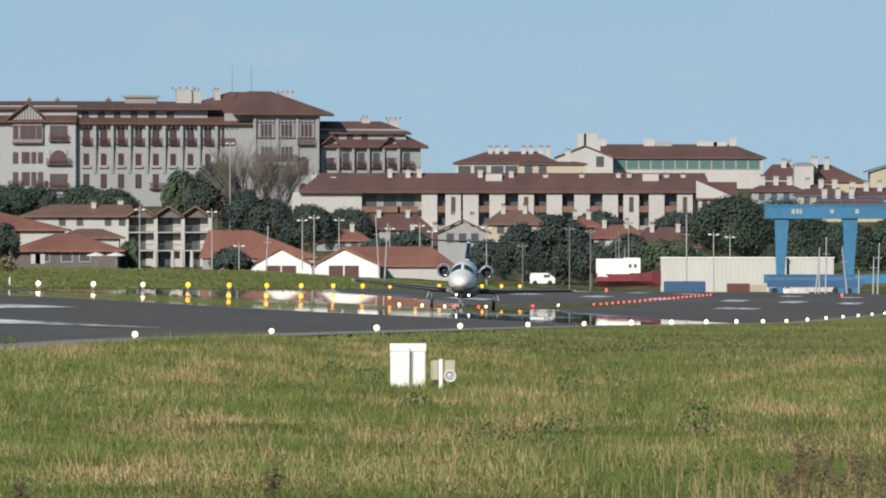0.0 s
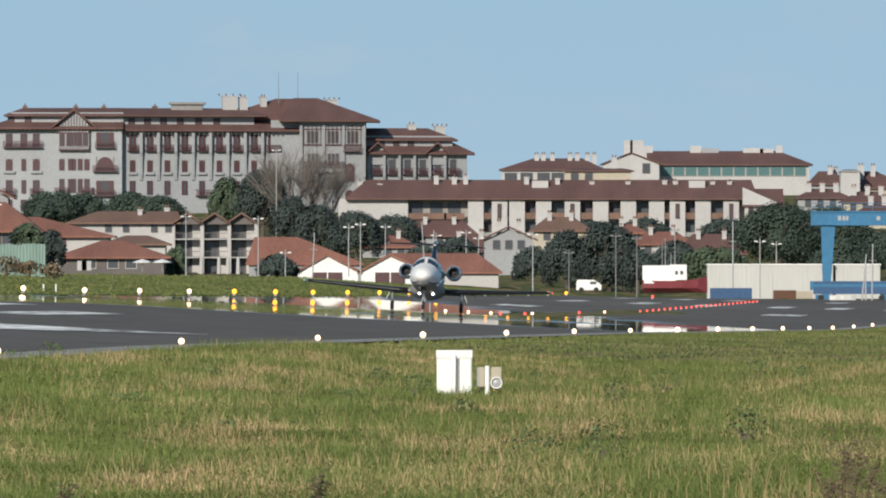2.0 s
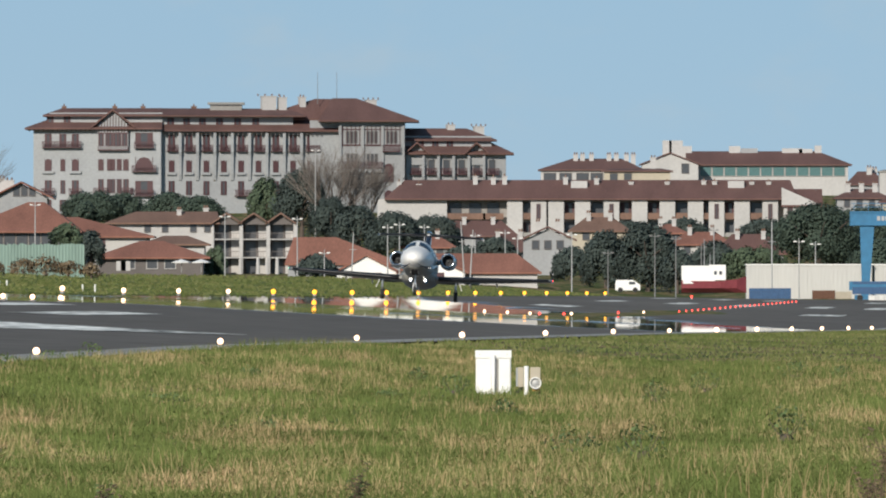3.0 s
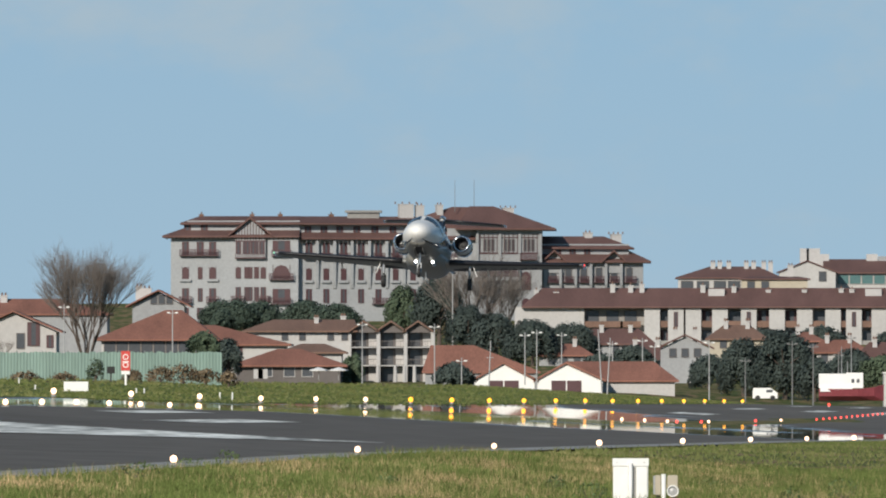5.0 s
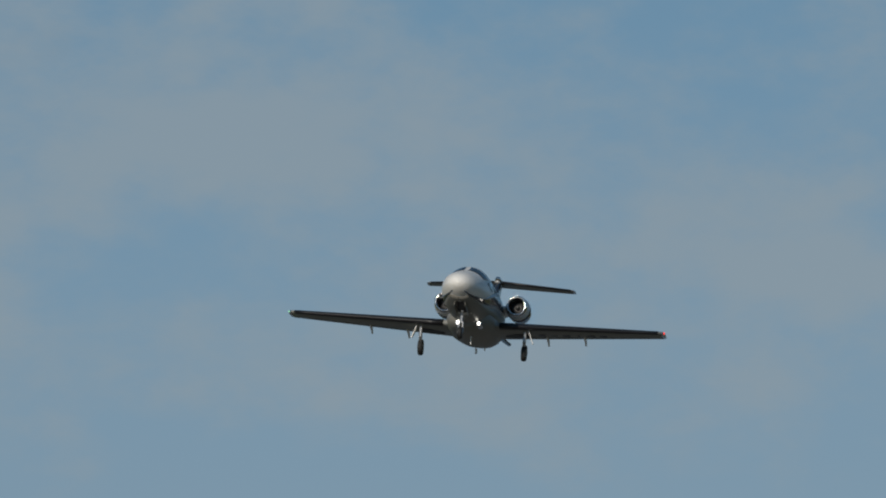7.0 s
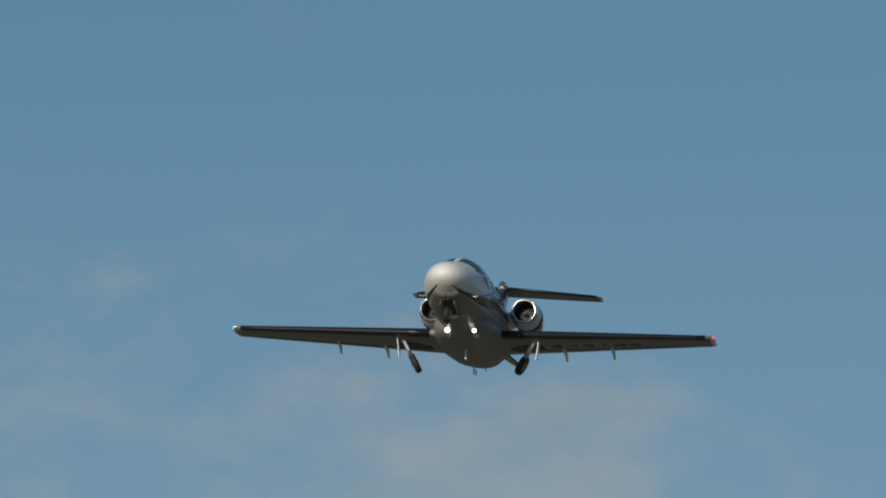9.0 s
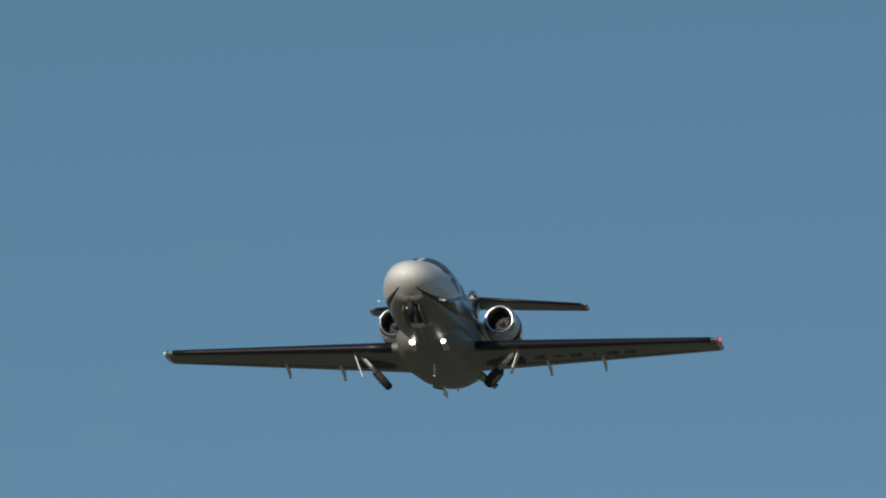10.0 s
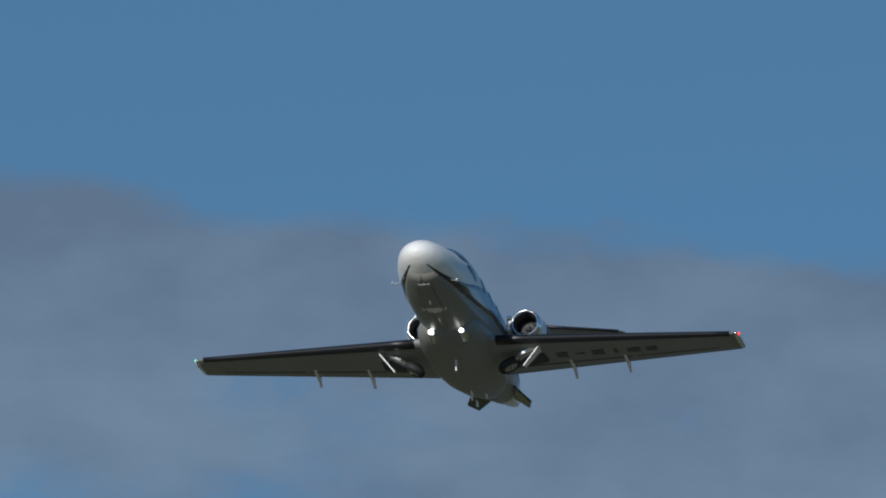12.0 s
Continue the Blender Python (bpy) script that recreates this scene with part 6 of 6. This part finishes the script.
def make_jet():
    jet = tagged(new("business_jet"), "small white twin-engine business jet with dark leading edges taking off", "aircraft")
    bm = bmesh.new()
    stations = [5.14, 5.12, 5.08, 5.02, 4.92, 4.78, 4.58, 4.4, 4.15, 3.9, 3.6, 3.3, 3.05, 2.85, 2.6, 2.35, 2.1, 1.8, 1.4, 1.0, 0, -1, -1.5, -2.1, -2.8, -3.5, -4.2, -4.9, -5.6, -6.2, -6.6, -7.0]
    skin(bm, [[bm.verts.new(hull(y, 360 * k / 36)) for k in range(36)] for y in stations])
    part("fuselage", bm, AIRWHITE, jet, "glossy white fuselage", smooth=True)
    # belly fairing with the wing carry-through
    bm = bmesh.new()
    rings = []
    for y, w, zb in ((1.75, 0.3, -0.27), (1.45, 0.62, -0.36), (1.0, 0.8, -0.42), (0.2, 0.9, -0.47), (-1.2, 0.9, -0.47), (-2.2, 0.76, -0.38), (-3.0, 0.52, -0.24), (-3.5, 0.25, -0.1)):
        rings.append([bm.verts.new((w * math.sin(a), y, 0.08 + (zb - 0.08) * (abs(math.cos(a)) ** 0.75) * (1 if math.cos(a) > 0 else -0.4))) for a in [2 * math.pi * k / 24 for k in range(24)]])
    skin(bm, rings)
    part("belly_fairing", bm, BELLY, jet, smooth=True)
    # flight deck glass
    for s in (1, -1):
        part("windscreen", hull_patch(bmesh.new(), [3.12, 2.98, 2.85, 2.7, 2.55, 2.4], lambda y: s * 6, lambda y: s * (52 + 10 * (3.1 - y)), lift=0.014), COCKPIT, jet, "dark windscreen pane", smooth=True)
        part("side_windscreen", hull_patch(bmesh.new(), [2.72, 2.6, 2.45, 2.3, 2.15, 2.0], s * 64, lambda y: s * (70 + 14 * min(1, max(0, (2.72 - y) / 0.5))), lift=0.014), COCKPIT, jet, smooth=True)
        for y in (1.0, 0.1, -0.8):
            bm = bmesh.new()
            hull_patch(bm, [y + 0.16 * math.cos(a) for a in [math.pi * k / 8 for k in range(9)]], lambda t, y=y: s * (70 - 11 * math.sqrt(max(0.02, 1 - ((t - y) / 0.16) ** 2))), lambda t, y=y: s * (70 + 11 * math.sqrt(max(0.02, 1 - ((t - y) / 0.16) ** 2))), n=4, lift=0.014)
            part("cabin_window", bm, COCKPIT, jet)
        # sweeping navy stripe along the flank
        st = [4.8 - 0.32 * i for i in range(33)]

        def low_edge(y):
            return table(-y, ((-4.8, 152), (-4.4, 142), (-3.8, 132), (-2.8, 121), (-1.5, 111), (-0.2, 99), (7, 84)))
        part("side_stripe", hull_patch(bmesh.new(), st, lambda y: s * (low_edge(y) - 3 - 30 * math.sin(math.pi * min(1, (4.9 - y) / 10.6))), lambda y: s * low_edge(y), n=4, lift=0.009, thick=0.014), NAVY, jet, "navy blue stripe", smooth=True)
        # beige-grey lower hull below the stripe, darkened to carry the belly's shade
        part("belly_panel", hull_patch(bmesh.new(), [4.5 - 0.3 * i for i in range(33)], lambda y: s * (low_edge(y) + 1), lambda y: s * (167 if 2.9 < y < 4.2 else 180), n=6, lift=0.005, thick=0.01), BELLY, jet, "beige-grey lower hull with shade painted in", smooth=True)
        # wing
        bm = bmesh.new()
        rings = []
        for x in (0.55, 0.7, 1.6, 3.0, 4.6, 6.0, 6.48):
            p, c = wing_at(s * max(0.7, x))
            p.x = s * x
            rings.append(foil_ring(bm, p, c, 0.95))
        wing = part("wing", skin(bm, rings), WING_SHADE, jet, smooth=True)
        bm = bmesh.new()
        rings = []
        for x in (0.98, 1.6, 3.0, 4.6, 6.0, 6.36):
            p, c = wing_at(s * x)
            rings.append(foil_ring(bm, p, c, 0.95, keep=0.1, grow=0.014))
        part("deicing_boot", skin(bm, rings), BOOT, wing, "black rubber leading edge", smooth=True)
        bm = bmesh.new()
        rings = []
        for x, k in ((6.475, 1.0), (6.54, 0.92), (6.58, 0.6)):
            p, c = wing_at(s * x)
            p.y -= (1 - k) * c * 0.5
            rings.append(foil_ring(bm, p, c * k, 1.0))
        part("wing_tip", skin(bm, rings), CHROME, wing, "bright metal wing tip", smooth=True)
        p, c = wing_at(s * 6.56)
        bm = bmesh.new()
        bmesh.ops.create_uvsphere(bm, u_segments=8, v_segments=6, radius=0.04, matrix=Matrix.Translation(p + Vector((0, -0.1, 0.01))))
        part("position_light", bm, NAV_G if s > 0 else NAV_R, wing, "green light" if s > 0 else "red light")
        for x in (2.45, 3.75):
            p, c = wing_at(s * x)
            bm = bmesh.new()
            prism(bm, [(p.y - c * 0.62, p.z - 0.05), (p.y - c * 0.98, p.z - 0.03), (p.y - c * 1.08, p.z - 0.22), (p.y - c * 0.96, p.z - 0.14)], "x", s * x - 0.03, s * x + 0.03)
            part("flap_hinge_fairing", bm, AIRWHITE, wing)
        # wheel well: a dark slab under the wing paints the shade of the opening
        bm = bmesh.new()
        prism(bm, [(s * 1.05, -1.05), (s * 1.1, -0.55), (s * 1.5, -0.4), (s * 1.95, -0.5), (s * 1.98, -1.0), (s * 1.5, -1.15)], "z", -0.165, -0.09)
        part("wheel_well", bm, DUCT, wing, "dark slab standing for the shaded wheel well")
        # flap and aileron joints under the wing
        for x0, x1 in ((1.15, 3.9), (4.0, 6.0)):
            bm = bmesh.new()
            (p, c), (q, d) = wing_at(s * x0), wing_at(s * x1)
            vs = [bm.verts.new(v) for v in (p + Vector((0, -0.74 * c, -0.026 * c - 0.006)), q + Vector((0, -0.74 * d, -0.026 * d - 0.006)), q + Vector((0, -0.755 * d, -0.025 * d - 0.006)), p + Vector((0, -0.755 * c, -0.025 * c - 0.006)))]
            wv = [bm.verts.new(v.co + Vector((0, 0, 0.012))) for v in vs]
            skin(bm, [vs, wv])
            part("flap_gap" if x0 < 2 else "aileron_gap", bm, DUCT, wing)
        # engine
        bm = bmesh.new()
        ex, ey, ez = s * 1.26, -1.57, 1.07
        lathe(bm, [(0.0, 0.30), (-0.12, 0.365), (-0.5, 0.41), (-1.1, 0.40), (-1.7, 0.32), (-2.1, 0.24), (-2.1, 0.2), (-1.5, 0.2), (-0.55, 0.27), (-0.1, 0.27)], n=28, close=True, at=(ex, ey, ez))
        eng = part("engine", bm, AIRWHITE, jet, "white engine nacelle", smooth=True)
        bm = bmesh.new()
        lathe(bm, [(-0.13, 0.374), (-0.03, 0.352), (0.025, 0.325), (0.03, 0.305), (0.0, 0.282), (-0.14, 0.265)], n=28, close=True, at=(ex, ey, ez))
        part("intake_lip", bm, CHROME, eng, "polished metal intake lip", smooth=True)
        # added dark liner paints the shade inside the white intake
        bm = bmesh.new()
        lathe(bm, [(-0.12, 0.266), (-0.3, 0.258), (-0.52, 0.256), (-0.52, 0.268), (-0.12, 0.272)], n=28, close=True, at=(ex, ey, ez))
        part("intake_duct", bm, DUCT, eng, "dark liner standing in for intake shade", smooth=True)
        bm = bmesh.new()
        lathe(bm, [(-0.5, 0.268), (-0.56, 0.268), (-0.56, 0.1), (-0.5, 0.1)], n=24, close=True, at=(ex, ey, ez))
        for k in range(14):
            a = 2 * math.pi * k / 14
            d, e = Vector((math.cos(a), 0, math.sin(a))), Vector((-math.sin(a), 0, math.cos(a)))
            b = [Vector((ex, ey - 0.46, ez)) + d * r + e * w + Vector((0, h, 0)) for r, w, h in ((0.06, -0.02, 0), (0.26, -0.045, -0.04), (0.26, 0.045, 0.02), (0.06, 0.02, 0))]
            bm.faces.new([bm.verts.new(v) for v in b])
        part("fan", bm, DUCT, eng, "dark fan blades")
        bm = bmesh.new()
        lathe(bm, [(-0.22, 0.004), (-0.32, 0.06), (-0.5, 0.1)], n=16, at=(ex, ey, ez))
        part("spinner", bm, STEEL, eng, smooth=True)
        bm = bmesh.new()
        lathe(bm, [(-0.62, 0.4165), (-0.9, 0.4155), (-1.3, 0.392), (-1.3, 0.38), (-0.62, 0.40)], n=28, close=True, at=(ex, ey, ez))
        part("nacelle_band", bm, NAVY, eng, "navy band", smooth=True)
        bm = bmesh.new()
        rings = [foil_ring(bm, (s * x, y, z), c, 1.0) for x, y, z, c in ((0.62, -1.75, 0.98, 1.9), (0.95, -1.9, 1.05, 1.5))]
        part("pylon", skin(bm, rings), AIRWHITE, jet, smooth=True)
        # tailplane half
        bm = bmesh.new()
        rings = [foil_ring(bm, (s * x, y, z), c, 0.7) for x, y, z, c in ((0.02, -6.02, 2.72, 1.15), (1.3, -6.45, 2.72, 0.92), (2.55, -6.86, 2.72, 0.68))]
        tp = part("tailplane", skin(bm, rings), WING_SHADE, jet, smooth=True)
        bm = bmesh.new()
        rings = [foil_ring(bm, (s * x, y, z), c, 0.7, keep=0.1, grow=0.012) for x, y, z, c in ((0.14, -6.06, 2.72, 1.13), (1.3, -6.45, 2.72, 0.92), (2.48, -6.84, 2.72, 0.69))]
        part("tailplane_boot", skin(bm, rings), BOOT, tp, "black rubber leading edge", smooth=True)
        bm = bmesh.new()
        rings = [foil_ring(bm, (s * x, y, 2.72), c, 0.75) for x, y, c in ((2.55, -6.86, 0.68), (2.62, -6.98, 0.5))]
        part("tailplane_tip", skin(bm, rings), CHROME, tp, smooth=True)
        # ventral fin, splayed out and down
        bm = bmesh.new()
        prism(bm, [(-4.0, 0.05), (-5.6, 0.25), (-5.85, -0.38), (-5.25, -0.55)], "x", -0.025, 0.025)
        fin = part("ventral_fin", bm, NAVY, jet, "dark ventral fin")
        fin.matrix_local = pose(s * 0.3, 0.35, 0.56, 0, -s * 60, 0)
        # landing light in the belly
        bm = bmesh.new()
        lathe(bm, [(1.66, 0.085), (1.6, 0.1), (1.2, 0.12)], n=16, at=(s * 0.36 - 0.04, 0, -0.235))
        ll = part("landing_light", bm, CHROME, jet, "bright landing light")
        bm = bmesh.new()
        lathe(bm, [(1.685, 0.01), (1.68, 0.042), (1.664, 0.054)], n=16, at=(s * 0.36 - 0.04, 0, -0.235))
        part("lamp_lens", bm, LAMP_J, ll)
    # fin with the bullet fairing on top
    bm = bmesh.new()
    rings = []
    for y, z, c, t in ((-3.6, 1.5, 2.9, 0.07), (-4.55, 1.75, 2.0, 0.09), (-5.2, 2.2, 1.65, 0.09), (-5.85, 2.7, 1.35, 0.09)):
        rings.append([bm.verts.new((q * c * t / 0.09, y - p * c, z)) for p, q in FOIL[:8]] + [bm.verts.new((-q * c * t / 0.09, y - p * c, z)) for p, q in FOIL[6:0:-1]])
    fin = part("fin", skin(bm, rings), AIRWHITE, jet, smooth=True)
    bm = bmesh.new()
    rings = []
    for y, z, c in ((-4.5, 1.72, 2.05), (-5.2, 2.2, 1.65), (-5.8, 2.66, 1.38)):
        pts = [p for p in FOIL[:4]]
        rings.append([bm.verts.new((q * c + (0.012 if q else 0), y - p * c + (0.015 if p < 0.01 else 0), z)) for p, q in pts] + [bm.verts.new((-q * c - 0.012, y - p * c, z)) for p, q in pts[:0:-1]])
    part("fin_boot", skin(bm, rings), NAVY, fin, "dark leading edge", smooth=True)
    bm = bmesh.new()
    lathe(bm, [(-5.72, 0.01), (-5.78, 0.06), (-5.95, 0.105), (-6.4, 0.125), (-7.0, 0.09), (-7.45, 0.02)], n=14, at=(0, 0, 2.79))
    part("bullet_fairing", bm, CHROME, fin, "bright fairing at the fin top", smooth=True)
    # registration marks under the port wing, as plain bars
    for i, (w, gap) in enumerate(((0.26, 0.1), (0.24, 0.1), (0.28, 0.1), (0.07, 0.1), (0.3, 0.1), (0.26, 0.1))):
        x = -2.35 - i * 0.42
        p, c = wing_at(x)
        k0, k1 = (0.42, 0.45) if i == 1 else (0.36, 0.51)
        bm = boxes((x - w / 2, x + w / 2, p.y - k1 * c, p.y - k0 * c, -0.05 * c * 0.95 - 0.012 + p.z, -0.05 * c * 0.95 + 0.012 + p.z))
        part("registration_bar", bm, MARKGREY, jet, "dark bar standing for a registration mark")
    # blade aerials and drain masts under the belly
    for y, x, h in ((0.35, 0.0, 0.26), (-2.0, 0.1, 0.14), (-2.5, -0.15, 0.08), (-3.1, 0.2, 0.08)):
        bm = bmesh.new()
        z = -0.46 if y > -2.4 else -0.3
        prism(bm, [(y, z + 0.05), (y - 0.2, z + 0.05), (y - 0.2, z - h), (y - 0.1, z - h)], "x", x - 0.015, x + 0.015)
        part("blade_aerial", bm, AIRWHITE, jet)
    for s in (1, -1):
        bm = bmesh.new()
        tube(bm, [(s * 0.6, 3.9, 0.2), (s * 0.76, 3.93, 0.16), (s * 0.77, 4.05, 0.16)], 0.014, 0.01)
        part("pitot_probe", bm, STEEL, jet)
    # nose gear bay: a dark patch on the hull paints the shade of the opening
    bm = bmesh.new()
    hull_patch(bm, [4.1, 3.9, 3.6, 3.3, 3.05], 168, 192, n=4, lift=0.008)
    part("nose_gear_bay", bm, DUCT, jet, "dark patch standing for the shaded nose gear bay")
    doors = []
    for s in (1, -1):
        fold = Vector((s * 0.17, 3.58, hull(3.58, 168).z))
        rest = pose(*fold, math.degrees(math.atan2(hull(4.1, 168).z - hull(3.05, 168).z, 1.05)), 0, 0)
        bm = hull_patch(bmesh.new(), [4.12, 3.9, 3.6, 3.3, 3.03], s * 167.5, s * 180, n=4, lift=0.022, thick=0.012)
        bmesh.ops.transform(bm, matrix=rest.inverted(), verts=bm.verts)
        doors.append((part("nose_gear_door", bm, BELLY, jet), rest, s))

    def wheel(parent, at, r, w):
        bm = bmesh.new()
        lathe(bm, [(-w, r * 0.6), (-w, r * 0.86), (-w * 0.7, r * 0.97), (0, r), (w * 0.7, r * 0.97), (w, r * 0.86), (w, r * 0.6)], axis="x", n=24, close=True, at=at)
        part("tyre", bm, TYRE, parent, "black tyre", smooth=True)
        bm = bmesh.new()
        lathe(bm, [(-w * 0.8, 0.03), (-w * 0.7, r * 0.45), (-w, r * 0.62), (w, r * 0.62), (w * 0.7, r * 0.45), (w * 0.8, 0.03)], axis="x", n=20, at=at)
        part("wheel_hub", bm, STEEL, parent, smooth=True)

    gears = []
    for s in (1, -1):
        bm = bmesh.new()
        tube(bm, [(0, 0, 0.04), (0, 0, -0.42)], 0.06, 0.055, 10)
        tube(bm, [(0, 0.02, -0.42), (0, -0.28, -0.72)], 0.055, 0.05, 8)
        tube(bm, [(0, -0.2, -0.06), (0, -0.26, -0.66)], 0.035, 0.035, 8)
        tube(bm, [(-0.1 * s, -0.27, -0.74), (0.12 * s, -0.27, -0.74)], 0.035, 0.035, 8)
        g = part("main_gear", bm, STEEL, jet, "steel trailing-link main gear leg")
        wheel(g, (0.0, -0.27, -0.75), 0.285, 0.085)
        bm = bmesh.new()
        prism(bm, [(0.16, 0.04), (-0.2, 0.04), (-0.16, -0.52), (0.05, -0.55)], "x", s * 0.1, s * 0.125)
        d = part("gear_door", bm, AIRWHITE, g, "white gear leg door")
        d.rotation_euler = (0, radians(-s * 22), 0)
        gears.append((g, s))
    bm = bmesh.new()
    tube(bm, [(0, 0, 0.05), (0, -0.03, -0.55)], 0.055, 0.045, 10)
    tube(bm, [(-0.06, 0.0, -0.5), (-0.08, 0.0, -0.9)], 0.025, 0.025, 6)
    tube(bm, [(0.06, 0.0, -0.5), (0.08, 0.0, -0.9)], 0.025, 0.025, 6)
    tube(bm, [(0, -0.02, -0.3), (0, -0.16, -0.02)], 0.03, 0.03, 6)
    ng = part("nose_gear", bm, STEEL, jet, "steel nose gear leg")
    wheel(ng, (0, 0.0, -0.9), 0.22, 0.07)
    return jet, gears, ng, doors


business_jet, main_gears, nose_gear, nose_doors = make_jet()


def motions():
    walk(business_jet, [
        (0, pose(1.18, 896.54, 1.73, -1.32, -2.80, 177.95)),
        (0.5, pose(-0.01, 877.44, 1.88, -0.94, -2.61, 177.82)),
        (1, pose(-1.15, 848.86, 1.93, 0.67, -2.87, 178.14)),
        (1.5, pose(-2.15, 830.27, 1.98, 1.24, -2.65, 177.64)),
        (2, pose(-3.28, 804.35, 2.12, 2.58, -3.00, 177.36)),
        (2.5, pose(-4.26, 776.58, 2.39, 4.34, -2.96, 177.68)),
        (2.7, pose(-4.70, 767.67, 2.50, 4.65, -3.04, 177.37)),
        (4.3, pose(-8.28, 683.37, 5.26, 7.32, -0.93, 176.24)),
        (4.5, pose(-8.67, 667.33, 5.87, 7.67, -1.03, 176.22)),
        (5, pose(-10.03, 641.04, 7.88, 8.05, -2.37, 175.61)),
        (5.5, pose(-11.23, 611.07, 10.06, 8.07, -2.59, 174.76)),
        (6, pose(-12.68, 582.16, 12.73, 7.94, -1.64, 174.79)),
        (6.5, pose(-14.11, 555.09, 15.43, 8.07, -2.24, 174.95)),
        (7, pose(-15.19, 527.75, 17.88, 9.30, -3.55, 174.69)),
        (9, pose(-20.17, 411.34, 28.10, 9.37, -1.73, 174.70)),
        (9.5, pose(-21.34, 383.49, 30.48, 9.18, -0.20, 174.94)),
        (10, pose(-22.57, 354.51, 32.52, 9.00, 0.71, 175.58)),
        (10.5, pose(-23.75, 326.44, 34.29, 9.63, 0.87, 175.36)),
        (11, pose(-24.40, 310.25, 37.26, 10.37, 0.74, 174.68)),
        (11.5, pose(-23.32, 333.38, 45.66, 11.10, 0.19, 173.59)),
        (12, pose(-22.23, 355.97, 55.82, 11.44, 1.13, 172.10)),
    ])
    for g, s in main_gears:
        walk(g, [(t, pose(s * 1.82, -0.12, -0.06, 0, s * a, 0)) for t, a in ((0, 0), (6.9, 0), (7.2, 6), (8.8, 26), (9.5, 36), (10.2, 44), (11.2, 54), (12, 62))])
    walk(nose_gear, [(t, pose(0, 3.25, -0.02, a, 0, 0)) for t, a in ((0, 0), (6.6, 0), (7.2, 14), (8.0, 42), (8.8, 62), (9.5, 78), (10.3, 96), (11.0, 110), (12, 110))])
    for door, rest, s in nose_doors:
        walk(door, [(t, rest @ pose(0, 0, 0, 0, -s * a, 0)) for t, a in ((0, 92), (10.4, 92), (10.8, 66), (11.2, 30), (11.5, 0), (12, 0))])


motions()
